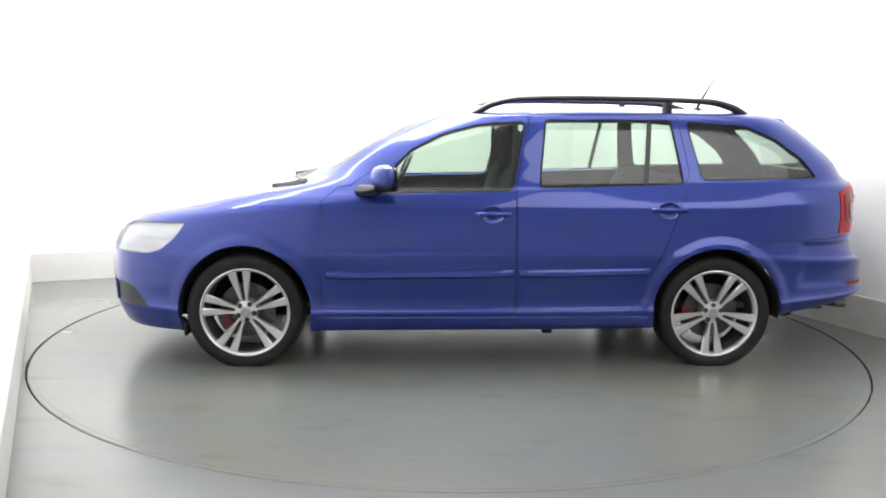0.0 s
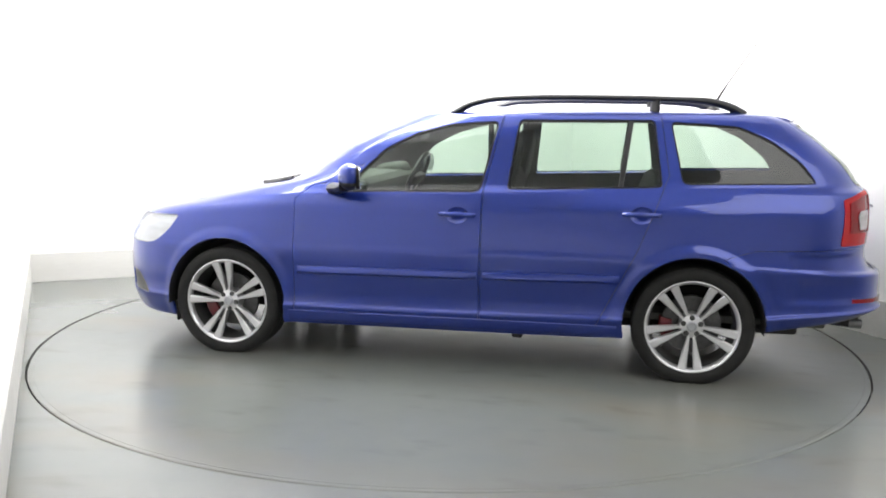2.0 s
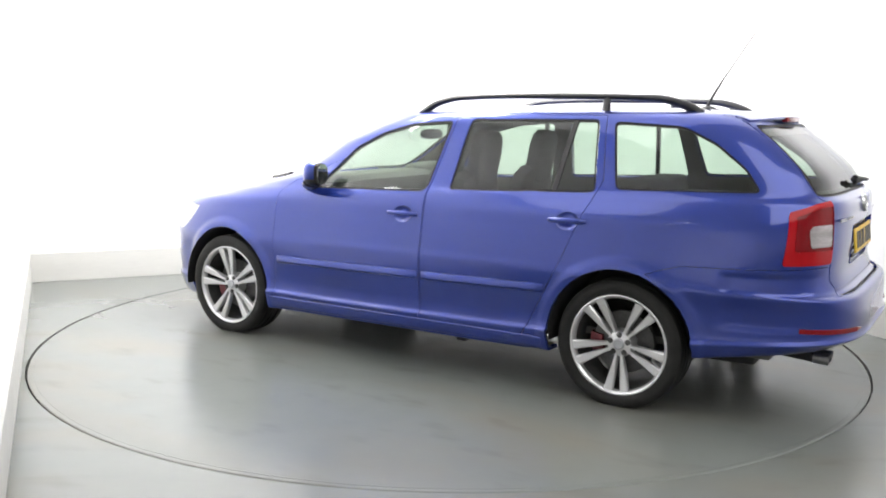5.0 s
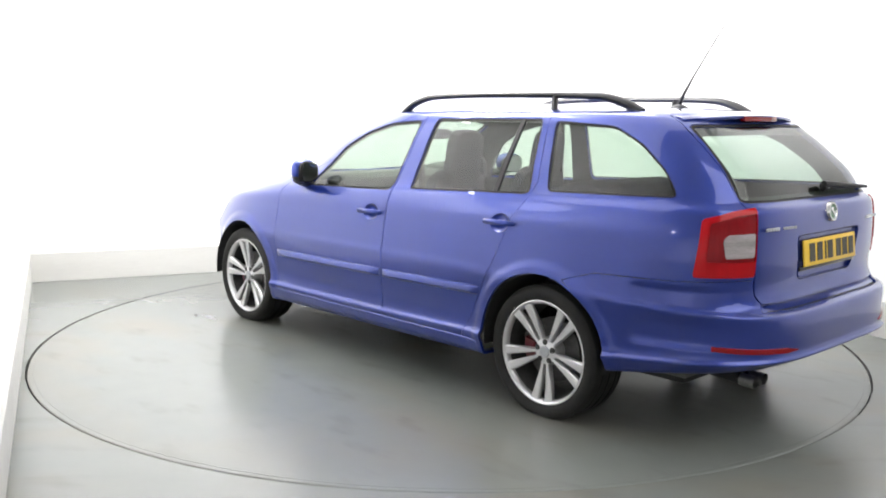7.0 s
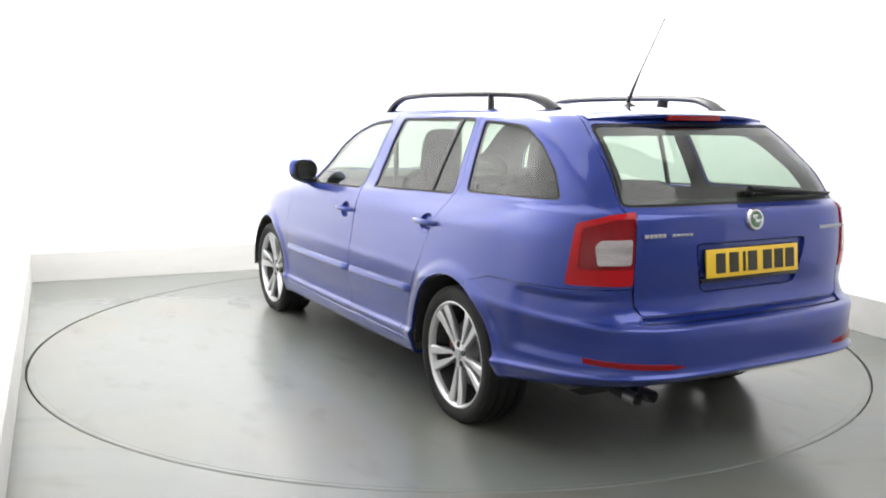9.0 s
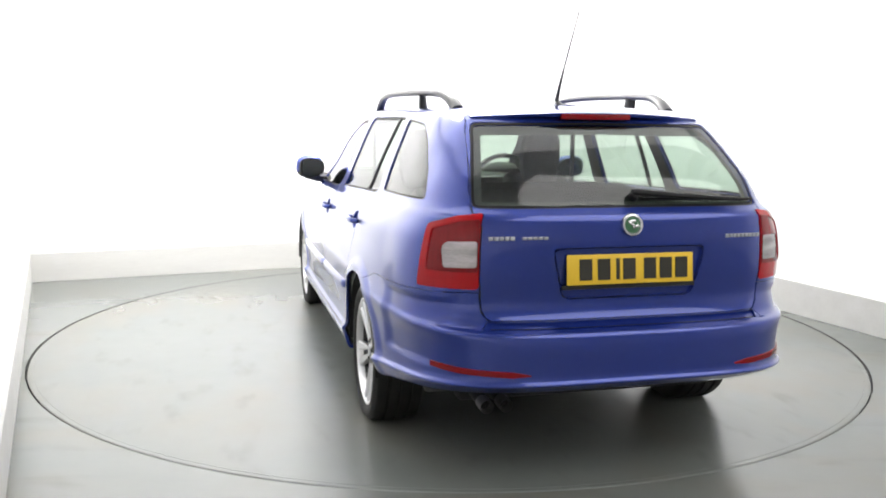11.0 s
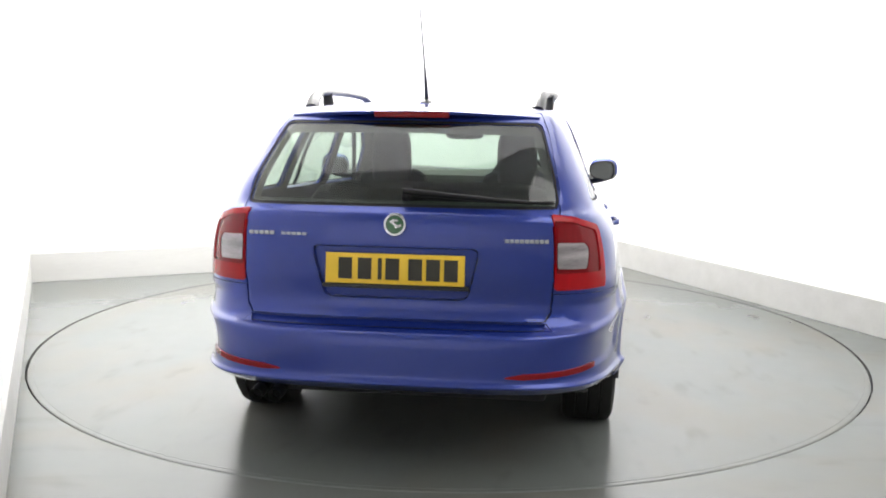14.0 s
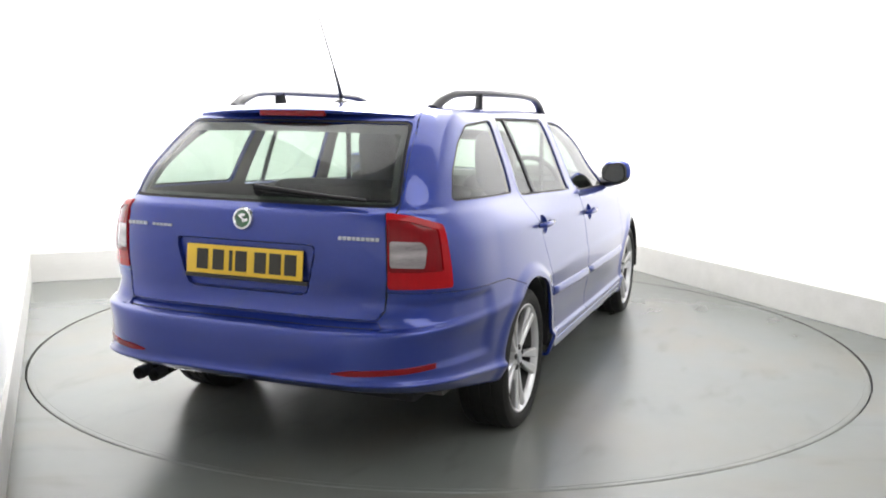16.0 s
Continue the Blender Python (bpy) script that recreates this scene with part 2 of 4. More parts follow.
# ---- the car ----
# Car axes: x forward, y to its left, z up; the origin lies between the axles on the ground.
WHEEL_X, WHEEL_R, WHEEL_Z, HUB_Y = 1.283, 0.312, 0.298, 0.825
NS, NV = 160, 8


def level(xf, xr, w, zf, za, zm, zr, af=6.0, bf=3.0, ar=7.0, br=3.2, xm=-0.2, zmx=-0.7, zax=0.8):
    """Half a ring round the body from the nose to the tail: its ends, half width and heights."""
    out = []
    for xe, a, b in ((xf, af, bf), (xr, ar, br)):
        t = np.linspace(0, math.pi / 2, 1200)
        x = xm + (xe - xm) * np.cos(t) ** (2 / a)
        y = w * np.sin(t) ** (2 / b)
        d = np.concatenate([[0], np.cumsum(np.hypot(np.diff(x), np.diff(y)))])
        s = np.linspace(0, d[-1], NS)
        out.append(np.stack([np.interp(s, d, x), np.interp(s, d, y)], 1))
    ring = np.concatenate([out[0], out[1][::-1][1:]])
    z = pchip([xr, zmx, min(zax, xf - 0.25), xf], [zr, zm, za, zf])(ring[:, 0])
    return np.column_stack([ring, z])


def body_rows():
    L = level
    rows = [
        L(1.92, -2.12, 0.74, 0.195, 0.20, 0.21, 0.33, br=4.2),
        L(2.06, -2.21, 0.845, 0.17, 0.20, 0.213, 0.355, br=4.2),
        L(2.115, -2.272, 0.870, 0.24, 0.265, 0.275, 0.388, br=4.4),
        L(2.135, -2.292, 0.882, 0.305, 0.303, 0.318, 0.404, br=4.4),
        L(2.14, -2.284, 0.867, 0.335, 0.327, 0.342, 0.418, br=4.4),
        L(2.145, -2.280, 0.862, 0.38, 0.375, 0.39, 0.435, br=4.4),
        L(2.15, -2.278, 0.866, 0.47, 0.50, 0.51, 0.53, br=4.4),
        L(2.14, -2.268, 0.879, 0.58, 0.61, 0.62, 0.580, br=4.4),
        L(2.135, -2.235, 0.873, 0.62, 0.66, 0.67, 0.598, br=4.4),
        L(2.11, -2.205, 0.866, 0.67, 0.71, 0.73, 0.614, br=4.8),
        L(2.09, -2.178, 0.859, 0.705, 0.752, 0.775, 0.69, br=5.0),
        L(2.055, -2.188, 0.850, 0.745, 0.80, 0.825, 0.80, br=5.0),
        L(1.97, -2.19, 0.839, 0.795, 0.86, 0.885, 0.90, br=4.9),
        L(1.82, -2.180, 0.814, 0.845, 0.918, 0.965, 0.99, br=5.4, af=5),
        L(1.50, -2.135, 0.782, 0.914, 0.958, 1.01, 1.035, br=5.6, af=5, bf=3.6),
        L(1.09, -2.075, 0.742, 0.972, 1.035, 1.11, 1.13, br=5.6, af=5, bf=3.8, xm=-0.3, zax=0.7),
        L(0.70, -1.955, 0.692, 1.195, 1.225, 1.225, 1.24, br=5.6, af=4.6, bf=3.8, xm=-0.5, zax=0.5),
        L(0.385, -1.815, 0.637, 1.345, 1.340, 1.337, 1.345, br=5.4, af=4.4, bf=3.6, xm=-0.6, zax=0.15),
        L(0.30, -1.765, 0.612, 1.377, 1.369, 1.368, 1.372, br=5.2, af=4.4, bf=3.4, xm=-0.6, zax=0.08),
        L(0.18, -1.74, 0.575, 1.395, 1.385, 1.393, 1.388, br=4.2, af=4.4, bf=3.2, xm=-0.6, zax=0.0),
        L(0.05, -1.63, 0.40, 1.413, 1.405, 1.419, 1.402, af=4, bf=3.0, xm=-0.65, zax=-0.15),
        L(-0.02, -1.56, 0.20, 1.422, 1.416, 1.428, 1.408, af=4, bf=3.0, xm=-0.65, zax=-0.2),
    ]
    last = rows[-1].copy()
    last[:, 1] = 0
    last[:, 2] += 0.002
    rows.append(last)
    # the sides flare a little over both wheels
    for r in rows[1:12]:
        for xc in (WHEEL_X, -WHEEL_X):
            g = np.exp(-((r[:, 0] - xc) / 0.36) ** 2) * np.exp(-((r[:, 2] - 0.50) / 0.22) ** 2)
            r[:, 1] += 0.014 * g * (r[:, 1] > 0.7)
    # the doors stand out at the rubbing strips and tuck in below them
    for k, d in ((5, 0.003), (6, 0.017), (7, 0.005), (8, 0.002)):
        rows[k][:, 1] += d * np.exp(-(rows[k][:, 0] / 0.82) ** 6) * (rows[k][:, 1] > 0.7)
    # the rear bumper draws in at its corners, the flanks above it stand out
    for k, d in ((0, -0.02), (1, -0.024), (2, -0.024), (3, -0.024), (4, -0.022), (5, -0.018), (6, -0.012), (9, 0.008), (10, 0.017), (11, 0.021), (12, 0.019)):
        e = np.clip((-rows[k][:, 0] - 1.62) / 0.3, 0, 1)
        rows[k][:, 1] *= 1 + d * e * e * (3 - 2 * e)
    # the glasshouse narrows a little towards the back doors
    for r in rows[13:]:
        r[:, 1] *= 1 - 0.04 * np.exp(-((r[:, 0] + 1.15) / 0.6) ** 2)
    return np.array(rows)


def body_half():
    rows = body_rows()
    k = len(rows)
    v = np.linspace(0, k - 1, (k - 1) * NV + 1)
    net = np.empty((len(v), rows.shape[1], 3))
    for i in range(rows.shape[1]):
        for c in range(3):
            net[:, i, c] = pchip(np.arange(k), rows[:, i, c])(v)
    for _ in range(2):
        mid = net.copy()
        mid[1:-1, 1:-1] = (net[:-2, 1:-1] + net[2:, 1:-1] + net[1:-1, :-2] + net[1:-1, 2:]) / 4
        net = 0.5 * net + 0.5 * mid
        net[:, 0, 1], net[:, -1, 1], net[-1, :, 1] = 0, 0, 0
    # raised flange round the wheel openings
    for xc in (WHEEL_X, -WHEEL_X):
        r = np.hypot(net[:, :, 0] - xc, net[:, :, 2] - WHEEL_Z - 0.012)
        k = np.clip((0.425 - r) / 0.05, 0, 1)
        net[:, :, 1] += 0.011 * k * k * (3 - 2 * k) * (net[:, :, 1] > 0.7)
    # hollowed flanks of the rear bumper
    step = lambda v, lo, hi: np.clip((v - lo) / (hi - lo), 0, 1) ** 2 * (3 - 2 * np.clip((v - lo) / (hi - lo), 0, 1))
    x, z = net[:, :, 0], net[:, :, 2]
    hollow = step(-x, 1.72, 1.79) * (1 - step(-x, 2.02, 2.20)) * step(z, 0.435, 0.465) * (1 - step(z, 0.676, 0.700))
    net[:, :, 1] -= 0.012 * hollow * (net[:, :, 1] > 0.5)
    bm = bmesh.new()
    vs = [[bm.verts.new(p) for p in row] for row in net]
    for a, b in zip(vs, vs[1:]):
        for i in range(len(a) - 1):
            bm.faces.new((a[i], a[i + 1], b[i + 1], b[i]))
    bmesh.ops.remove_doubles(bm, verts=bm.verts[:], dist=1e-5)
    bmesh.ops.recalc_face_normals(bm, faces=bm.faces[:])
    bm.normal_update()
    if sum(f.normal.y * f.calc_area() for f in bm.faces) < 0:
        bmesh.ops.reverse_faces(bm, faces=bm.faces[:])
    return bm


SIDE = (Vector((1, 0, 0)), Vector((0, 0, 1)))
REAR = (Vector((0, 1, 0)), Vector((0, 0, 1)))
TOP = (Vector((1, 0, 0)), Vector((0, 1, 0)))
ROUND_REAR = (Vector((1, 1, 0)), Vector((0, 0, 1)))
ROUND_FRONT = (Vector((-1, 1, 0)), Vector((0, 0, 1)))


def carve(bm, poly, axes, test):
    """Cuts the faces inside a convex outline out of a mesh and returns them as a mesh of their own."""
    U, V = axes
    cu, cv = sum(p[0] for p in poly) / len(poly), sum(p[1] for p in poly) / len(poly)
    lo_u, hi_u = min(p[0] for p in poly) - 0.06, max(p[0] for p in poly) + 0.06
    lo_v, hi_v = min(p[1] for p in poly) - 0.06, max(p[1] for p in poly) + 0.06
    faces = []
    for f in bm.faces:
        c = f.calc_center_median()
        if test(c) and lo_u < U.dot(c) < hi_u and lo_v < V.dot(c) < hi_v:
            faces.append(f)
    for p, q in zip(poly, poly[1:] + poly[:1]):
        a, b = q[1] - p[1], p[0] - q[0]
        if a * (cu - p[0]) + b * (cv - p[1]) > 0:
            a, b = -a, -b
        n = U * a + V * b
        if n.length < 1e-9 or not faces:
            continue
        k = a * p[0] + b * p[1]
        co = n * (k / n.length_squared)
        geom = list({e for f in faces for e in f.edges}) + list({w for f in faces for w in f.verts}) + faces
        r = bmesh.ops.bisect_plane(bm, geom=geom, dist=1e-5, plane_co=co, plane_no=n)
        faces = [f for f in r["geom"] if isinstance(f, bmesh.types.BMFace) and n.dot(f.calc_center_median()) < k]
    out = bmesh.new()
    made = {}
    for f in faces:
        for w in f.verts:
            if w not in made:
                made[w] = out.verts.new(w.co)
        try:
            out.faces.new([made[w] for w in f.verts])
        except ValueError:
            pass
    bmesh.ops.delete(bm, geom=faces, context="FACES")
    out.normal_update()
    return out


def soft_poly(pts, r=0.03, n=4):
    """Rounds an outline's corners."""
    out = []
    k = len(pts)
    for i in range(k):
        a, p, b = Vector(pts[i - 1]), Vector(pts[i]), Vector(pts[(i + 1) % k])
        ra = min(r, (a - p).length * 0.45)
        rb = min(r, (b - p).length * 0.45)
        s, e = p + (a - p).normalized() * ra, p + (b - p).normalized() * rb
        for j in range(n + 1):
            t = j / n
            q = s * (1 - t) ** 2 + p * 2 * t * (1 - t) + e * t * t
            out.append((q.x, q.y))
    return out


def shrunk(poly, d):
    """An outline moved inwards by d."""
    cu, cv = sum(p[0] for p in poly) / len(poly), sum(p[1] for p in poly) / len(poly)
    k = len(poly)
    area = sum(poly[i - 1][0] * poly[i][1] - poly[i][0] * poly[i - 1][1] for i in range(k))
    sgn = 1 if area > 0 else -1
    out = []
    for i in range(k):
        a, p, b = Vector(poly[i - 1]), Vector(poly[i]), Vector(poly[(i + 1) % k])
        e1, e2 = (p - a), (b - p)
        if e1.length < 1e-7 or e2.length < 1e-7:
            continue
        n1, n2 = Vector((-e1.y, e1.x)).normalized() * sgn, Vector((-e2.y, e2.x)).normalized() * sgn
        n = (n1 + n2)
        n = n / max(0.5, n.length_squared / 2)
        out.append((p.x + n.x * d, p.y + n.y * d))
    return out


def rim(bm, gap=0.0025, depth=0.014, keep_centre=True):
    """Draws a panel's edges in by a hair and folds them inwards, so that panels have thickness and gaps."""
    bm.normal_update()
    edges = [e for e in bm.edges if len(e.link_faces) == 1]
    if keep_centre:
        edges = [e for e in edges if not all(abs(w.co.y) < 1e-4 for w in e.verts)]
    shift = {}
    for e in edges:
        f = e.link_faces[0]
        d = (e.verts[1].co - e.verts[0].co).cross(f.normal).normalized()
        mid = (e.verts[0].co + e.verts[1].co) / 2
        if d.dot(f.calc_center_median() - mid) < 0:
            d = -d
        for w in e.verts:
            shift.setdefault(w, []).append(d)
    for w, ds in shift.items():
        s = sum(ds, Vector())
        if s.length > 1e-6:
            s = s.normalized() * gap
            if abs(w.co.y) < 1e-4:
                s.y = 0
            w.co += s
    normals = {w: w.normal.copy() for w in shift}
    inner = {w: bm.verts.new(w.co - normals[w] * depth) for w in shift}
    for e in edges:
        a, b = e.verts
        try:
            bm.faces.new((a, b, inner[b], inner[a]))
        except ValueError:
            pass
    return bm


def mirrored(bm):
    out = bm.copy()
    for w in out.verts:
        w.co.y = -w.co.y
    bmesh.ops.reverse_faces(out, faces=out.faces[:])
    return out


def both(bm):
    """A half and its mirror image as one mesh."""
    other = mirrored(bm)
    me = bpy.data.meshes.new("tmp")
    other.to_mesh(me)
    other.free()
    bm.from_mesh(me)
    bpy.data.meshes.remove(me)
    bmesh.ops.remove_doubles(bm, verts=[w for w in bm.verts if abs(w.co.y) < 2e-4], dist=3e-4)
    bmesh.ops.recalc_face_normals(bm, faces=bm.faces[:])
    return bm


def joined(bm, other):
    me = bpy.data.meshes.new("tmp")
    other.to_mesh(me)
    other.free()
    bm.from_mesh(me)
    bpy.data.meshes.remove(me)
    bmesh.ops.remove_doubles(bm, verts=bm.verts[:], dist=1e-4)
    bm.normal_update()
    return bm


def pushed(bm, d):
    bm.normal_update()
    for w, n in [(w, w.normal.copy()) for w in bm.verts]:
        w.co += n * d
    return bm


def circle(cx, cz, r, n=40):
    return [(cx + r * math.cos(2 * math.pi * i / n), cz + r * math.sin(2 * math.pi * i / n)) for i in range(n)]


def pair(name, bm, mat, parent, label=""):
    """A part on the left side and its twin on the right."""
    other = mirrored(bm)
    a = part(name, bm, mat, parent, label)
    b = part(name, other, mat, parent, label)
    return a, b


def build_car():
    car = new("estate_car")
    tagged(car, "blue estate car with silver alloy wheels on the turntable", "car")
    half = body_half()
    outer = lambda c: c.y > 0.45
    # wheel arches
    for xc in (WHEEL_X, -WHEEL_X):
        carve(half, circle(xc, WHEEL_Z + 0.012, 0.357, 44), SIDE, lambda c: c.y > 0.45 and c.z < 0.8).free()
        carve(half, [(xc - 0.35, 0.05), (xc + 0.35, 0.05), (xc + 0.35, 0.29), (xc - 0.35, 0.29)], SIDE, lambda c: c.y > 0.45 and c.z < 0.35).free()

    lining = half.copy()

    # side windows: outline, seal and pane
    front_win = soft_poly([(0.62, 0.940), (-0.158, 0.962), (-0.235, 1.335), (0.03, 1.318), (0.22, 1.268), (0.40, 1.175)], 0.035)
    rear_win = soft_poly([(-0.300, 0.977), (-1.105, 1.006), (-1.055, 1.352), (-0.345, 1.345)], 0.03)
    quarter = soft_poly([(-1.205, 1.022), (-1.87, 1.040), (-1.79, 1.145), (-1.64, 1.255), (-1.48, 1.325), (-1.135, 1.345)], 0.035)
    panes = []
    for name, poly in (("front_door_window", front_win), ("rear_door_window", rear_win), ("quarter_window", quarter)):
        up = lambda c: c.y > 0.45 and c.z > 0.9
        seal = carve(half, poly, SIDE, up)
        pane = carve(seal, shrunk(poly, 0.008), SIDE, lambda c: True)
        carve(lining, shrunk(poly, 0.004), SIDE, up).free()
        panes.append((name, seal, pane))

    # windscreen and rear window run over the middle
    screen = soft_poly([(0.35, -1.0), (0.35, 0.50), (0.66, 0.565), (1.10, 0.60), (1.30, 0.3), (1.30, -1.0)], 0.03)
    on_screen = lambda c: c.z > 0.985 and c.x > 0.2
    seal = carve(half, screen, TOP, on_screen)
    carve(lining, shrunk(screen, 0.01), TOP, on_screen).free()
    pane = carve(seal, shrunk(screen, 0.025), TOP, lambda c: True)
    windscreen = part("windscreen", pushed(both(pane), -0.004), GLASS, car, "clear curved windscreen")
    part("seal", pushed(both(seal), -0.001), BLACK, windscreen)

    tail_glass = soft_poly([(-1.0, 1.030), (0.588, 1.030), (0.570, 1.14), (0.510, 1.335), (-1.0, 1.352)], 0.03)
    on_tail = lambda c: c.x < -1.6 and c.z > 0.98
    seal = carve(half, tail_glass, REAR, on_tail)
    carve(lining, shrunk(tail_glass, 0.03), REAR, on_tail).free()
    pane = carve(seal, shrunk(tail_glass, 0.009), REAR, lambda c: True)
    rear_pane, rear_seal = both(pane), both(seal)

    # lamps
    tail = soft_poly([(-1.572, 0.738), (-1.572, 1.012), (-1.44, 1.000), (-1.262, 0.965), (-1.215, 0.735)], 0.02)
    on_corner = lambda c: c.x < -1.8 and c.y > 0.35
    tail_lamp = carve(half, tail, ROUND_REAR, on_corner)
    head = soft_poly([(1.60, 0.778), (1.665, 0.690), (1.75, 0.622), (1.83, 0.602), (2.09, 0.60), (2.07, 0.70), (1.93, 0.765)], 0.03)
    head_lamp = carve(half, head, SIDE, lambda c: c.y > 0.30 and c.x > 1.5)
    grille = carve(half, soft_poly([(-0.5, 0.60), (0.33, 0.60), (0.36, 0.715), (-0.5, 0.725)], 0.02), REAR, lambda c: c.x > 1.9)
    intake = carve(half, soft_poly([(-0.8, 0.27), (0.40, 0.27), (0.44, 0.40), (-0.8, 0.42)], 0.03), REAR, lambda c: c.x > 1.9)
    fog = carve(half, soft_poly([(1.82, 0.30), (2.09, 0.30), (2.11, 0.42), (1.93, 0.42)], 0.03), SIDE, lambda c: c.x > 1.6 and c.y > 0.48)

    # doors
    front_low = [(0.868, 0.285), (0.875, 0.90), (0.78, 0.98), (-0.173, 0.98), (-0.173, 0.285)]
    front_top = [(0.78, 0.98), (0.66, 1.03), (0.40, 1.225), (0.19, 1.32), (-0.26, 1.372), (-0.173, 0.98)]
    rear_door = soft_poly([(-0.180, 0.285), (-0.176, 0.98), (-0.264, 1.372), (-1.09, 1.378), (-1.145, 1.03), (-1.075, 0.85), (-0.99, 0.68), (-0.86, 0.345), (-0.80, 0.285)], 0.012, 3)
    on_side = lambda c: c.y > 0.45 and c.z < 1.372
    front = joined(carve(half, front_low, SIDE, on_side), carve(half, front_top, SIDE, on_side))
    doors = [("front_door", front), ("rear_door", carve(half, rear_door, SIDE, on_side))]
    for n, d in doors:
        rim(d, 0.003, 0.016)

    # tailgate, bonnet, bumpers
    gate = soft_poly([(-1.0, 0.622), (0.545, 0.622), (0.568, 0.66), (0.592, 1.02), (0.586, 1.10), (0.54, 1.30), (0.508, 1.375), (-1.0, 1.384)], 0.012, 3)
    tailgate = carve(half, gate, REAR, lambda c: c.x < -1.62)
    shut = carve(half, [(-1.0, 0.599), (0.543, 0.599), (0.548, 0.6215), (-1.0, 0.6215)], REAR, lambda c: c.x < -1.9)
    for w in shut.verts:
        w.co.x += 0.014
    bumper = carve(half, [(-2.5, 0.1), (-1.42, 0.1), (-1.42, 0.598), (-2.5, 0.598)], SIDE, lambda c: c.x < -1.3)
    ears = carve(half, [(-1.62, 0.598), (-0.60, 0.598), (-0.53, 0.660), (-0.72, 0.708), (-1.62, 0.728)], ROUND_REAR, lambda c: c.x < -1.36 and c.y > 0.3)
    bonnet = carve(half, soft_poly([(1.10, -1.0), (1.0, 0.66), (1.5, 0.69), (1.80, 0.62), (2.03, 0.42), (2.06, -1.0)], 0.05), TOP, lambda c: c.z > 0.73 and c.x > 0.9)
    recess = carve(tailgate, soft_poly([(-1.0, 0.700), (0.262, 0.700), (0.305, 0.885), (-1.0, 0.885)], 0.03), REAR, lambda c: True)
    for w in recess.verts:
        w.co.x += 0.013
    rim(recess, 0.0, -0.015)
    rim(tailgate, 0.0055, 0.03)
    rim(bonnet, 0.003, 0.014)

    joined(bumper, ears)
    rim(bumper, 0.003, 0.014)

    rim(half, 0.0, 0.014)
    body = part("body", both(half), PAINT, car, "glossy dark blue metallic body shell")
    part("bonnet", both(bonnet), PAINT, car)
    rear_bumper = part("rear_bumper", both(bumper), PAINT, car)
    gate_ob = part("tailgate", both(tailgate), PAINT, car, "closed blue tailgate with a recessed plate panel")
    part("shut_gap", both(shut), PAINT, gate_ob, "dark shut gap under the tailgate")
    part("plate_recess", both(recess), PAINT, gate_ob)
    part("rear_window", pushed(rear_pane, -0.004), REAR_GLASS, gate_ob, "dark tinted rear window")
    part("seal", pushed(rear_seal, -0.002), RUBBER, gate_ob)
    part("grille", pushed(rim(both(grille), 0, 0.01), -0.012), BLACK, car, "black front grille")
    part("intake", pushed(rim(both(intake), 0, 0.01), -0.012), BLACK, car, "black lower air intake")
    pair("fog_lamp_recess", pushed(fog, -0.012), BLACK, car, "black recess in the front bumper")

    door_obs = {}
    for n, d in doors:
        door_obs[n] = pair(n, d, PAINT, car)
    for name, seal, pane in panes:
        pushed(seal, -0.002)
        pushed(pane, -0.006)
        pane2, seal2 = mirrored(pane), mirrored(seal)
        key = {"front_door_window": "front_door", "rear_door_window": "rear_door"}.get(name)
        owners = door_obs[key] if key else (car, car)
        for owner, p, s in ((owners[0], pane, seal), (owners[1], pane2, seal2)):
            p_ob = part("window", p, GLASS, owner, "lightly tinted side window")
            part("seal", s, RUBBER, owner if key else p_ob)

    # linings behind the painted shell
    pushed(lining, -0.024)
    part("lining", both(lining), TRIM, car, "dark grey cabin lining")

    # tail lamps: red shell with a pale window
    inner = soft_poly([(-1.563, 0.818), (-1.563, 0.914), (-1.40, 0.908), (-1.372, 0.886), (-1.388, 0.814)], 0.014)
    deep = soft_poly([(-1.568, 0.802), (-1.568, 0.990), (-1.46, 0.982), (-1.305, 0.948), (-1.285, 0.800)], 0.012)
    pushed(tail_lamp, 0.004)
    pieces = []
    well = carve(tail_lamp, deep, ROUND_REAR, lambda c: True)
    for w in well.verts:
        w.co.x += 0.003
    pale = carve(well, inner, ROUND_REAR, lambda c: True)
    rim(well, 0.0, -0.005)
    pushed(pale, 0.002)
    for name, cut, mat, text in (("reversing_lens", pale, REVERSE_LENS, "pale frosted lens"), ("inner_lens", well, DEEP_RED, "deep red inner lens")):
        pieces.append((name, cut, mirrored(cut), mat, text))
    rim(tail_lamp, 0.0005, 0.02)
    lamps = pair("tail_lamp", tail_lamp, RED_LENS, car, "red tail lamp with a pale reversing window")
    for name, p, p2, mat, text in pieces:
        for ob, q in zip(lamps, (p, p2)):
            part(name, q, mat, ob, text)
    # head lamps: bright bowl behind a clear lens
    bowl = pushed(head_lamp.copy(), -0.02)
    rim(head_lamp, 0.002, 0.02)
    bowl2 = mirrored(bowl)
    heads = pair("head_lamp", head_lamp, LENS, car, "clear head lamp lens")
    for ob, p in zip(heads, (bowl, bowl2)):
        part("reflector_bowl", p, WHITE_LENS, ob, "bright silver reflector")
    return car, gate_ob, rear_bumper, door_obs


car, tailgate_part, bumper_part, door_parts = build_car()


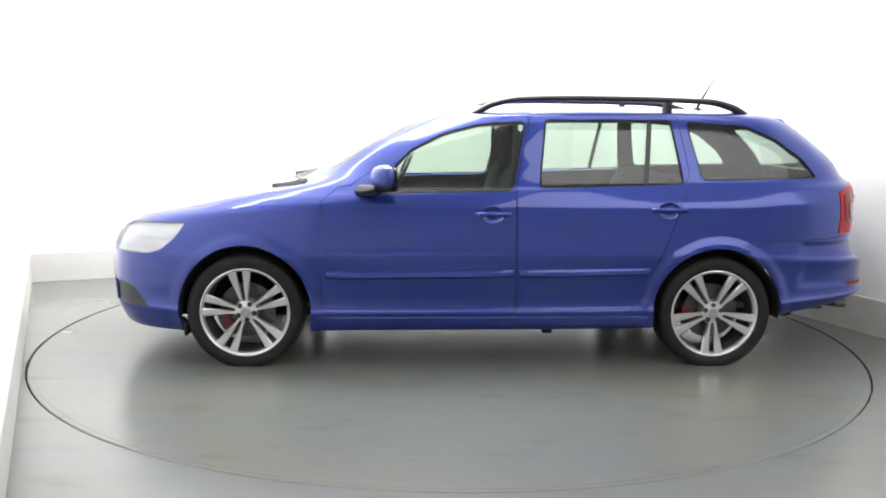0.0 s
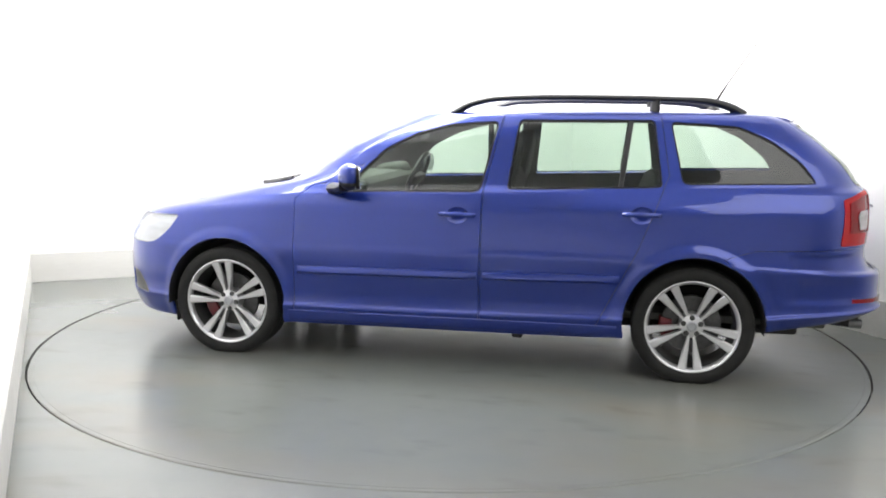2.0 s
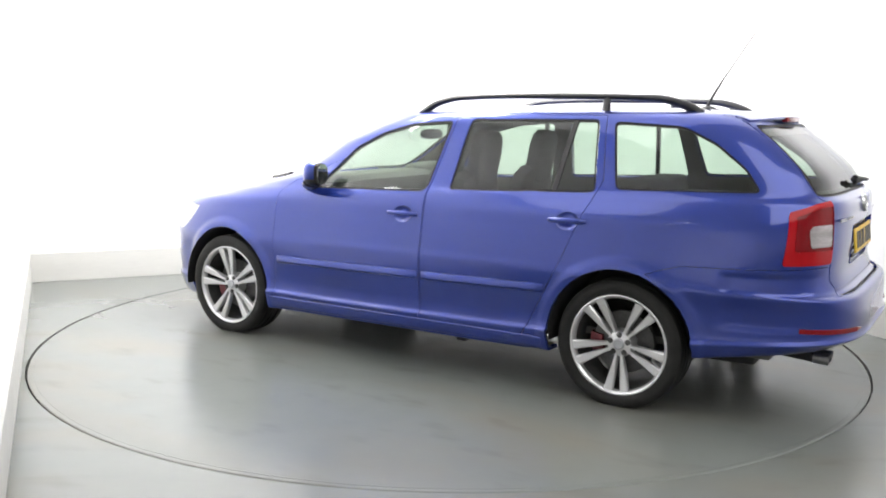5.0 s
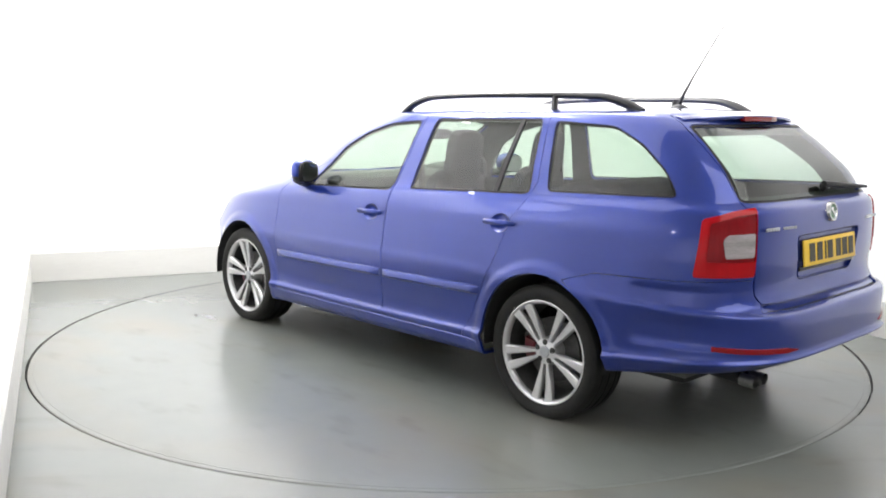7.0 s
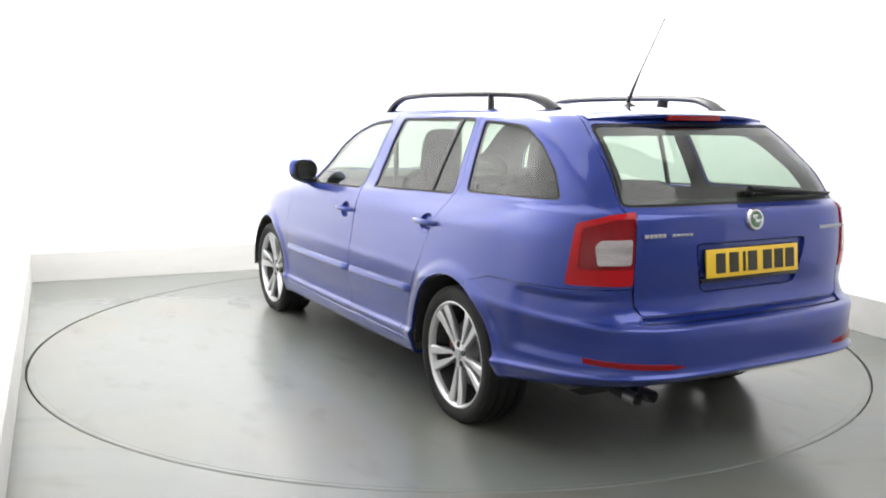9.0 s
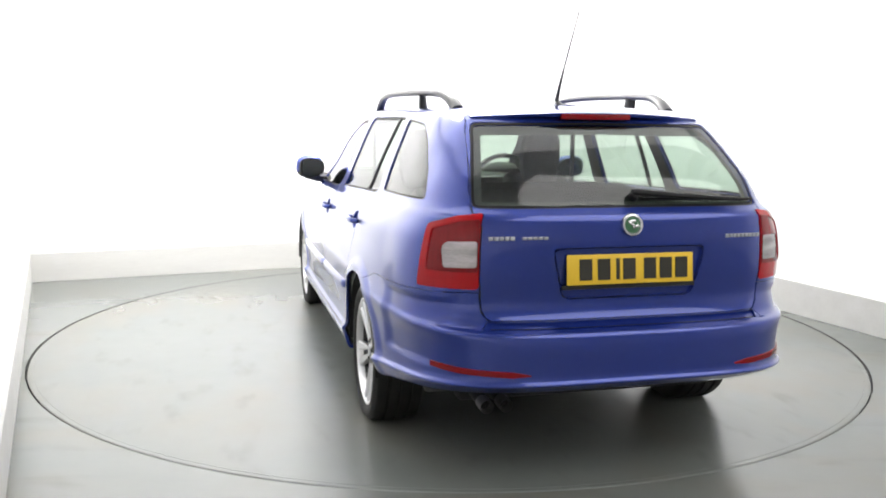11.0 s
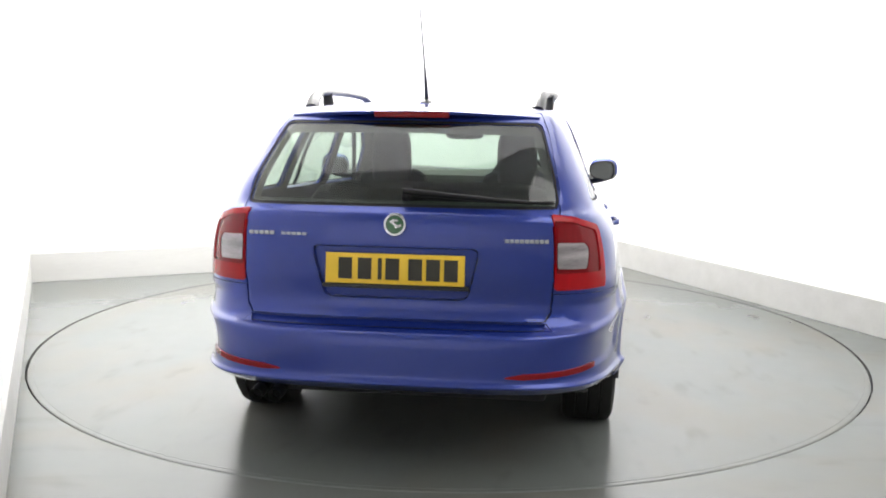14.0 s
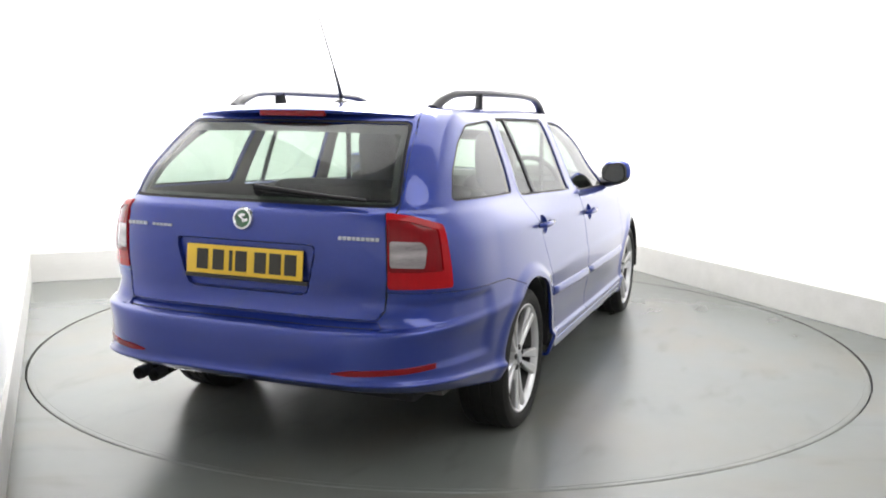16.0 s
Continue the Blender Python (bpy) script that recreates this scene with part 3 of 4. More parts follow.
# ---- wheels ----
def wheel_meshes():
    """The wheel's pieces, built with the hub at the origin and the outer side towards +y."""
    R, HALF = WHEEL_R, 0.108
    out = {}
    # tyre: tread with grooves, shoulders, side walls
    rimr = 0.236
    prof = [(rimr, -0.095), (rimr + 0.012, -0.104), (rimr + 0.045, -0.112), (R - 0.022, -0.110), (R - 0.006, -0.098), (R, -0.082)]
    for g in (-0.05, 0.0, 0.05):
        prof += [(R, g - 0.006), (R - 0.007, g - 0.004), (R - 0.007, g + 0.004), (R, g + 0.006)]
    prof += [(R, 0.082), (R - 0.006, 0.098), (R - 0.022, 0.110), (rimr + 0.045, 0.112), (rimr + 0.030, 0.1135), (rimr + 0.012, 0.106), (rimr, 0.097)]
    bm = lathe(bmesh.new(), prof, 96)
    for w in bm.verts:                    # flat where it bears on the disc
        w.co.z = max(w.co.z, -WHEEL_Z + 0.0008)
    bmesh.ops.recalc_face_normals(bm, faces=bm.faces[:])
    out["tyre"] = bm
    # rim barrel and lip
    out["barrel"] = lathe(bmesh.new(), [(rimr, -0.10), (0.215, -0.09), (0.212, 0.02), (0.221, 0.072)], 72)
    prof = [(0.221, 0.072), (0.223, 0.086), (0.229, 0.097), (0.237, 0.103), (0.243, 0.101), (0.243, 0.090)]
    out["rim"] = lathe(bmesh.new(), prof, 72)
    # one spoke, straight up
    bm = bmesh.new()
    keys = [(0.034, 0.0060, 0.076, 0.052), (0.085, 0.0096, 0.080, 0.050), (0.14, 0.0155, 0.085, 0.056), (0.19, 0.0198, 0.091, 0.066), (0.227, 0.0232, 0.097, 0.078)]
    rings = []
    for r, w, yo, yi in keys:
        rings.append([bm.verts.new((s, y, r)) for s, y in ((-w, yi), (-w * 1.02, yo - 0.006), (-w * 0.72, yo), (w * 0.72, yo), (w * 1.02, yo - 0.006), (w, yi))])
    for a, b in zip(rings, rings[1:]):
        for k in range(6):
            bm.faces.new((a[k], a[(k + 1) % 6], b[(k + 1) % 6], b[k]))
    bm.faces.new(rings[0][::-1])
    bm.faces.new(rings[-1])
    bmesh.ops.recalc_face_normals(bm, faces=bm.faces[:])
    out["spoke"] = bm
    out["hub"] = lathe(bmesh.new(), [(0.0, 0.079), (0.050, 0.079), (0.060, 0.074), (0.065, 0.05), (0.07, 0.0)], 40)
    out["hub_cap"] = lathe(bmesh.new(), [(0.0, 0.0850), (0.013, 0.0850), (0.015, 0.0865), (0.024, 0.0860), (0.027, 0.083), (0.028, 0.076)], 28)
    out["wheel_bolt"] = lathe(bmesh.new(), [(0.0, 0.0835), (0.008, 0.0835), (0.009, 0.081), (0.0140, 0.0805), (0.0140, 0.072)], 14)
    out["brake_disc"] = lathe(bmesh.new(), [(0.06, 0.012), (0.07, 0.016), (0.150, 0.016), (0.152, 0.012), (0.152, -0.010), (0.06, -0.010)], 56)
    bm = bmesh.new()
    n = 10
    ring = []
    for i in range(n + 1):
        a = radians(-20 + 40 * i / n)
        ring.append([bm.verts.new((r * math.cos(a), y, r * math.sin(a))) for r, y in ((0.100, 0.030), (0.102, 0.035), (0.158, 0.035), (0.165, 0.028), (0.165, -0.03), (0.100, -0.03))])
    for a, b in zip(ring, ring[1:]):
        for k in range(6):
            bm.faces.new((a[k], a[(k + 1) % 6], b[(k + 1) % 6], b[k]))
    bm.faces.new(ring[0][::-1])
    bm.faces.new(ring[-1])
    bmesh.ops.recalc_face_normals(bm, faces=bm.faces[:])
    out["brake_calliper"] = bm
    return out


def shared(name, data, parent, m, label=""):
    ob = new(name, data)
    ob.parent = parent
    ob.matrix_basis = m
    return tagged(ob, label)


def build_wheels():
    mats = {"barrel": BARREL, "tyre": TYRE, "rim": ALLOY, "spoke": ALLOY, "hub": ALLOY, "hub_cap": SATIN, "wheel_bolt": BARREL, "brake_disc": DISC_STEEL, "brake_calliper": RED}
    meshes = {}
    for name, bm in wheel_meshes().items():
        me = bpy.data.meshes.new(name)
        bmesh.ops.recalc_face_normals(bm, faces=bm.faces[:])
        bm.to_mesh(me)
        bm.free()
        me.materials.append(mats[name])
        me.polygons.foreach_set("use_smooth", [True] * len(me.polygons))
        me.set_sharp_from_angle(angle=radians(32))
        meshes[name] = me
    for x in (WHEEL_X, -WHEEL_X):
        for side in (1, -1):
            spin = (8 if x > 0 else 36) * side
            base = pose(x, side * (HUB_Y - 0.083), WHEEL_Z, 0, 0, 0 if side > 0 else 180)
            wheel = shared("wheel", meshes["hub"], car, base, "silver five-twin-spoke alloy wheel")
            shared("tyre", meshes["tyre"], wheel, Matrix.Identity(4), "low-profile black tyre")
            shared("rim", meshes["rim"], wheel, Matrix.Identity(4))
            shared("barrel", meshes["barrel"], wheel, Matrix.Identity(4), "dark inner barrel")
            shared("hub_cap", meshes["hub_cap"], wheel, Matrix.Identity(4), "small satin centre cap")
            shared("brake_disc", meshes["brake_disc"], wheel, Matrix.Identity(4), "grey steel brake disc")
            low = 22 if x > 0 else 8
            shared("brake_calliper", meshes["brake_calliper"], wheel, pose(0, 0, 0, 0, low if side > 0 else 180 - low, 0), "red brake calliper")
            for i in range(5):
                a = 72 * i + spin
                for k in (-1, 1):
                    shared("spoke", meshes["spoke"], wheel, pose(0, 0, 0, 0, a, 0) @ pose(0.0045 * k, 0, 0, 0, 9.0 * k, 0))
                shared("wheel_bolt", meshes["wheel_bolt"], wheel, pose(0, 0, 0, 0, a + 36, 0) @ pose(0, 0, 0.0455))


def build_underside():
    bm = bmesh.new()
    box(bm, -1.85, 1.85, -0.56, 0.56, 0.22, 0.28, 0.02)
    part("floor_pan", bm, DARK, car, "dark underside of the car")
    # round housings over the wheels
    for x in (WHEEL_X, -WHEEL_X):
        for side in (1, -1):
            bm = bmesh.new()
            n = 24
            rows = []
            for y in (0.87, 0.86, 0.54):
                rows.append([bm.verts.new((x + 0.352 * math.cos(radians(-6 + 192 * i / n)), side * y, WHEEL_Z + 0.012 + 0.352 * math.sin(radians(-6 + 192 * i / n)))) for i in range(n + 1)])
            for a, b in zip(rows[1:], rows[2:]):
                for i in range(n):
                    bm.faces.new((a[i], a[i + 1], b[i + 1], b[i]))
            bm.faces.new(rows[2])
            bmesh.ops.delete(bm, geom=[w for w in bm.verts if not w.link_faces], context="VERTS")
            part("wheel_housing", bm, DARK, car, "black wheel-arch liner")
    # silencer, twin tail pipes
    for dy in (0.54, 0.465):
        bm = tube(bmesh.new(), [(-1.75, dy, 0.315), (-1.95, dy, 0.315), (-2.12, dy, 0.302)], 0.024, 16)
        part("exhaust_pipe", bm, DARK, car)
        bm = tube(bmesh.new(), [(-2.100, dy, 0.302), (-2.14, dy, 0.300), (-2.165, dy, 0.299)], 0.026, 20, caps=False)
        inner = tube(bm, [(-2.160, dy, 0.299), (-2.10, dy, 0.301)], 0.0225, 20, caps=False)
        part("tail_pipe", bm, STEEL, car, "round steel tail pipe")
    bm = bmesh.new()
    box(bm, -1.9, -1.62, -0.15, 0.56, 0.27, 0.38, 0.05)
    part("silencer", bm, DARK, car)
    for y in (0.6, -0.8):
        bm = bmesh.new()
        box(bm, 1.60, 1.62, y, y + 0.2, 0.16, 0.24, 0.004)
        part("air_deflector", bm, RUBBER, car)
    bm = bmesh.new()
    box(bm, -0.40, -0.34, 0.70, 0.76, 0.165, 0.21, 0.01)
    part("jacking_point", bm, DARK, car)


# ---- outer fittings ----
def side_y(x, z):
    """The half width of the body at a place on its flank."""
    hit, place, normal, i = FLANK.ray_cast(Vector((x, 2.0, z)), Vector((0, -1, 0)))
    return (place.y, normal) if hit else (0.85, Vector((0, 1, 0)))


def rear_x(y, z):
    hit, place, normal, i = FLANK.ray_cast(Vector((-4.0, y, z)), Vector((1, 0, 0)))
    return (place.x, normal) if hit else (-2.18, Vector((-1, 0, 0)))


def build_flank():
    bm = body_half()
    me = bpy.data.meshes.new("flank")
    both(bm).to_mesh(me)
    bm.free()
    return new("flank", me)


def press_hollow(door, x, y, z):
    """Presses an oval hollow for the fingers into a door's skin."""
    bm = bmesh.new()
    bm.from_mesh(door.data)
    for cuts in (2, 2):
        near = [e for e in bm.edges if all(abs(v.co.x - x) < 0.16 and abs(v.co.z - z) < 0.14 and v.co.y * y > 0 for v in e.verts)]
        bmesh.ops.subdivide_edges(bm, edges=near, cuts=cuts, use_grid_fill=True)
    for v in bm.verts:
        r = math.hypot((v.co.x - x) / 0.060, (v.co.z - z + 0.002) / 0.044)
        if r < 1 and v.co.y * y > 0:
            v.co.y -= math.copysign(0.017, y) * (1 - r ** 4)
    bm.to_mesh(door.data)
    bm.free()


def build_handles():
    for x, z, key in ((-0.045, 0.838, "front_door"), (-1.005, 0.868, "rear_door")):
        for k, side in enumerate((1, -1)):
            y, n = side_y(x, z)
            door = door_parts[key][k]
            press_hollow(door, x, y * side, z)
            bm = bmesh.new()
            pts = [(x + 0.095, (y + 0.004) * side, z + 0.002), (x + 0.075, (y + 0.026) * side, z + 0.004), (x + 0.0, (y + 0.034) * side, z + 0.005), (x - 0.075, (y + 0.026) * side, z + 0.004), (x - 0.095, (y + 0.004) * side, z + 0.002)]
            tube(bm, pts, [0.010, 0.0125, 0.0135, 0.0125, 0.010], 10, 0.8)
            part("handle", bm, PAINT, door, "blue bar handle")


def strip(x0, x1, z0a, z0b, h, thick, side, n=28):
    """A moulding that follows the flank from x0 to x1."""
    bm = bmesh.new()
    rings = []
    for i in range(n + 1):
        x = x0 + (x1 - x0) * i / n
        z = z0a + (z0b - z0a) * i / n
        ring = []
        for dz, o in ((0, -0.002), (0.12, 0.7), (0.3, 1.0), (0.75, 0.9), (0.95, 0.55), (1, -0.002)):
            taper = 1.0 if 0 < i < n else 0.15
            y, nn = side_y(x, z + dz * h)
            ring.append(bm.verts.new((x, side * (y + max(-0.002, thick * o * taper)), z + dz * h)))
        rings.append(ring)
    for a, b in zip(rings, rings[1:]):
        for k in range(5):
            bm.faces.new((a[k], a[k + 1], b[k + 1], b[k]))
    bm.faces.new(rings[0])
    bm.faces.new(rings[-1][::-1])
    bmesh.ops.recalc_face_normals(bm, faces=bm.faces[:])
    return bm


def build_mouldings():
    for k, side in enumerate((1, -1)):
        part("moulding", strip(0.845, -0.160, 0.486, 0.500, 0.046, 0.018, side), PAINT, door_parts["front_door"][k], "blue rubbing strip")
        part("moulding", strip(-0.192, -0.905, 0.500, 0.512, 0.046, 0.018, side), PAINT, door_parts["rear_door"][k], "blue rubbing strip")
        part("sill", strip(0.90, -0.90, 0.215, 0.225, 0.065, 0.008, side, 40), PAINT, car, "blue side sill")


def build_dividers():
    """The slim post between the drop glass and the fixed light of each rear door."""
    for k, side in enumerate((1, -1)):
        bm = bmesh.new()
        rows = []
        for i in range(13):
            z = 1.005 + 0.34 * i / 12
            x = -0.893 - 0.042 * i / 12
            row = []
            for dx, o in ((0.014, -0.012), (0.012, 0.001), (-0.012, 0.001), (-0.014, -0.012)):
                y, nn = side_y(x + dx, z)
                row.append(bm.verts.new((x + dx, side * (y + o), z)))
            rows.append(row)
        for a, b in zip(rows, rows[1:]):
            for q in range(3):
                bm.faces.new((a[q], a[q + 1], b[q + 1], b[q]))
        bmesh.ops.recalc_face_normals(bm, faces=bm.faces[:])
        part("window_divider", bm, BLACK, door_parts["rear_door"][k], "slim black window post")


def build_rails():
    for side in (1, -1):
        bm = bmesh.new()
        pts = []
        yk = pchip([-1.52, -0.6, 0.05], [0.488, 0.560, 0.530])
        lift = pchip([-1.52, -1.44, -1.30, -0.6, -0.22, -0.07, 0.05], [-0.012, 0.028, 0.058, 0.073, 0.068, 0.044, -0.012])

        def keys(x):
            hit, place, normal, q = FLANK.ray_cast(Vector((float(x), float(yk(x)), 3.0)), Vector((0, 0, -1)))
            return (place.z if hit else 1.38) + float(lift(x))
        for i in range(61):
            x = -1.52 + 1.57 * i / 60
            pts.append((x, side * float(yk(x)), keys(x)))
        tube(bm, pts, [0.0155 + 0.009 * max(0.0, 1 - i / 12) + 0.004 * max(0.0, (i - 50) / 10) for i in range(61)], 12, 1.25)
        rail = part("roof_rail", bm, BLACK, car, "black roof rail")
        for x in (-1.05,):
            bm = bmesh.new()
            z0 = 1.36
            zt = keys(x)
            y = side * float(yk(x))
            tube(bm, [(x, y * 0.985, z0), (x - 0.01, y, zt)], [0.036, 0.026], 12, 0.55)
            part("foot", bm, BLACK, rail)


def build_front_wipers():
    for y0, y1, x0, x1 in ((0.64, 0.02, 0.98, 1.09), (0.0, -0.64, 1.10, 0.98)):
        bm = bmesh.new()
        pts = []
        for i in range(9):
            y = y0 + (y1 - y0) * i / 8
            x = x0 + (x1 - x0) * i / 8
            hit, place, normal, q = FLANK.ray_cast(Vector((x, y, 3.0)), Vector((0, 0, -1)))
            pts.append(place + normal * 0.004 if hit else Vector((x, y, 1.0)))
        tube(bm, pts, [0.006, 0.007, 0.008, 0.008, 0.008, 0.007, 0.006, 0.006, 0.005], 8, 1.6)
        part("front_wiper", bm, BLACK, car, "black windscreen wiper at rest")


def build_cowl():
    """Black corner pieces between bonnet, wing and windscreen."""
    for side in (1, -1):
        bm = bmesh.new()
        rows = []
        for i in range(9):
            x = 0.97 + 0.20 * i / 8
            w = 0.06 * math.sin(math.pi * (0.12 + 0.80 * i / 8))
            row = []
            for k in (-1, -0.5, 0, 0.5, 1):
                y = 0.60 - 0.05 * i / 8 + k * w
                hit, place, normal, q = FLANK.ray_cast(Vector((x, y, 3.0)), Vector((0, 0, -1)))
                row.append(bm.verts.new((x, side * y, place.z + 0.016 * (1 - k * k) + 0.0015)))
            rows.append(row)
        for a, b in zip(rows, rows[1:]):
            for k in range(4):
                bm.faces.new((a[k], a[k + 1], b[k + 1], b[k]))
        bmesh.ops.recalc_face_normals(bm, faces=bm.faces[:])
        part("cowl_corner", bm, RUBBER, car, "black cowl corner at the windscreen foot")


def build_antenna():
    bm = lathe(bmesh.new(), [(0.0, 0.024), (0.012, 0.022), (0.030, 0.010), (0.036, 0.0), (0.036, -0.03)], 24)
    bmesh.ops.transform(bm, matrix=pose(-1.405, 0, 1.407, 90, 0, 0) @ Matrix.Diagonal((1.5, 1, 1, 1)), verts=bm.verts[:])
    ant = part("aerial_base", bm, BLACK, car, "black roof aerial")
    bm = tube(bmesh.new(), [(-1.400, 0, 1.42), (-1.426, 0, 1.475), (-1.474, 0, 1.560)], [0.011, 0.008, 0.005], 8)
    part("aerial_spring", bm, BLACK, ant)
    bm = tube(bmesh.new(), [(-1.474, 0, 1.560), (-1.625, 0, 1.795)], [0.0042, 0.0032], 6)
    part("aerial_rod", bm, BLACK, ant, "thin whip rod")


def build_mirrors():
    for side in (1, -1):
        turn = pose(0.53, side * 0.889, 0) @ pose(0, 0, 0, 0, 0, 17 * side) @ pose(-0.53, -side * 0.889, 0)
        bm = bmesh.new()
        v = box(bm, -0.075, 0.10, -0.115, 0.115, -0.065, 0.075, 0.0)
        bmesh.ops.subdivide_edges(bm, edges=bm.edges[:], cuts=5, use_grid_fill=True)
        for w in bm.verts:
            p = Vector((w.co.x / 0.0875, w.co.y / 0.115, w.co.z / 0.07))
            big = (abs(p.x) ** 2.6 + abs(p.y) ** 2.8 + abs(p.z) ** 2.6) ** (1 / 2.6)
            p = p / max(big, 0.4)
            front = max(0.0, p.x)
            w.co = Vector((p.x * 0.088, p.y * 0.092 * (1 - 0.22 * front) + 0.02 * front * -1, p.z * 0.072 * (1 - 0.18 * front)))
        bmesh.ops.transform(bm, matrix=Matrix.Translation((0.542, side * 0.889, 1.031)) @ Matrix.Diagonal((0.66, side, 1, 1)), verts=bm.verts[:])
        bmesh.ops.recalc_face_normals(bm, faces=bm.faces[:])
        bmesh.ops.bisect_plane(bm, geom=bm.verts[:] + bm.edges[:] + bm.faces[:], plane_co=(0, 0, 1.000), plane_no=(0, 0, 1))
        for f in bm.faces:
            f.material_index = 1 if f.calc_center_median().z < 1.000 else 0
        bmesh.ops.transform(bm, matrix=turn, verts=bm.verts[:])
        mir = part("door_mirror", bm, [PAINT, BLACK], car, "blue door mirror housing on a black foot")
        bm = tube(bmesh.new(), [(0.66, side * 0.775, 0.955), (0.60, side * 0.84, 0.962), (0.555, side * 0.90, 0.978)], [0.034, 0.030, 0.028], 12, 1.5)
        part("mirror_foot", bm, BLACK, mir)
        n = 32
        for name, mat, label, xa, xb, grow in (("mirror_surround", RUBBER, "", 0.486, 0.503, 1.05), ("mirror_glass", MIRROR, "dark mirror glass", 0.482, 0.50, 0.93)):
            bm = bmesh.new()
            ring, back = [], []
            for i in range(n):
                a = 2 * math.pi * i / n
                ca, sa = math.copysign(abs(math.cos(a)) ** 0.72, math.cos(a)), math.copysign(abs(math.sin(a)) ** 0.72, math.sin(a))
                y, z = 0.888 + 0.078 * grow * ca, 1.026 + (0.058 + 0.008 * ca) * grow * sa
                ring.append(bm.verts.new((xa, side * y, z)))
                back.append(bm.verts.new((xb, side * (0.888 + (y - 0.888) * 1.02), 1.026 + (z - 1.026) * 1.02)))
            bm.faces.new(ring)
            for i in range(n):
                bm.faces.new((ring[i], back[i], back[(i + 1) % n], ring[(i + 1) % n]))
            bmesh.ops.transform(bm, matrix=turn, verts=bm.verts[:])
            bmesh.ops.recalc_face_normals(bm, faces=bm.faces[:])
            part(name, bm, mat, mir, label)


MIRROR = material("mirror_glass", (0.40, 0.41, 0.42), 0.03, 1.0, noise_scale=10, noise_mix=0.02)


def on_rear(bm_plan, y, z, lift, slant=None):
    """Sets a flat mesh, drawn in x (across) and z (up), on the tail at y, z."""
    x, n = rear_x(y, z)
    up = Vector((0, 0, 1))
    n = Vector((n.x, n.y * 0.6, n.z)).normalized() if slant is None else Vector(slant).normalized()
    right = up.cross(n).normalized()
    up = n.cross(right)
    m = Matrix((right, -n, up)).transposed().to_4x4()
    m.translation = Vector((x, y, z)) + n * lift
    bmesh.ops.transform(bm_plan, matrix=m, verts=bm_plan.verts[:])
    return bm_plan


def build_tail():
    # plate with its bars
    slant = (-1, 0, 0.11)
    bm2 = bmesh.new()
    box(bm2, -0.255, 0.255, -0.004, 0.004, -0.0555, 0.0555, 0.0015)
    plate = part("number_plate", on_rear(bm2, 0, 0.806, 0.006, slant), YELLOW, tailgate_part, "yellow number plate with dark bars")
    xs = [-0.17, -0.098, -0.042, 0.004, 0.088, 0.153, 0.218]
    for i, u in enumerate(xs):
        bm = bmesh.new()
        w = 0.007 if i == 2 else 0.025
        box(bm, u - 0.012 - w, u - 0.012 + w, -0.0012, 0.0012, -0.039, 0.039, 0.0)
        part("plate_bar", on_rear(bm, 0, 0.806, 0.011, slant), INK, plate, "dark bar", smooth=False)
    bm = bmesh.new()
    box(bm, -0.27, 0.27, -0.006, 0.006, -0.010, 0.006, 0.003)
    part("plate_holder", on_rear(bm, 0, 0.742, 0.003, slant), BLACK, tailgate_part, "black plate holder edge")
    # round badge
    bm = lathe(bmesh.new(), [(0.0, -0.006), (0.030, -0.006), (0.034, -0.005)], 36)
    bmesh.ops.recalc_face_normals(bm, faces=bm.faces[:])
    badge = part("badge", on_rear(bm, 0, 0.968, 0.004), GREEN, tailgate_part, "round green and chrome badge")
    bm = lathe(bmesh.new(), [(0.029, -0.004), (0.033, -0.011), (0.040, -0.010), (0.044, 0.0), (0.044, 0.004)], 36)
    bmesh.ops.recalc_face_normals(bm, faces=bm.faces[:])
    part("badge_ring", on_rear(bm, 0, 0.968, 0.004), CHROME, badge)
    bm = bmesh.new()
    box(bm, -0.022, 0.018, -0.010, -0.004, -0.004, 0.005, 0.002, pose(0, 0, 0, 0, 35, 0))
    box(bm, -0.004, 0.022, -0.010, -0.004, -0.016, -0.004, 0.003, pose(0, 0, 0, 0, -20, 0))
    box(bm, -0.012, 0.012, -0.010, -0.004, 0.008, 0.020, 0.004)
    part("badge_emblem", on_rear(bm, 0, 0.968, 0.004), CHROME, badge)
    # name badges as plain bars
    for y, z, w, parts_ in ((0.435, 0.925, 0.23, ((0.0, 0.10, 1.0), (0.125, 0.10, 0.75))), (-0.475, 0.918, 0.16, ((0.0, 0.16, 1.0),))):
        for u, ln, hh in parts_:
            k = max(3, int(ln / 0.017))
            for i in range(k):
                a = -w / 2 + u + ln * i / k
                bm = bmesh.new()
                box(bm, a, a + ln / k * 0.84, -0.003, 0.002, -0.006 * hh, 0.008 * hh, 0.002)
                part("badge_bar", on_rear(bm, y, z, 0.002), SATIN, tailgate_part, "small chrome badge bar")
    # wiper
    bm = bmesh.new()
    pts = [(-0.02 - 0.46 * i / 8, 1.072 - 0.036 * i / 8) for i in range(9)]
    arm = []
    for y, z in pts:
        x, n = rear_x(y, z)
        arm.append(Vector((x, y, z)) + n * 0.028)
    tube(bm, arm, [0.014, 0.013, 0.012, 0.011, 0.011, 0.010, 0.009, 0.008, 0.007], 8)
    wip = part("rear_wiper", bm, RUBBER, car, "black rear wiper")
    bm = bmesh.new()
    x, n = rear_x(-0.47, 1.03)
    base = lathe(bmesh.new(), [(0.0, -0.022), (0.012, -0.020), (0.018, -0.01), (0.020, 0.0)], 20)
    part("wiper_pivot", on_rear(base, -0.03, 1.062, 0.008), RUBBER, wip)
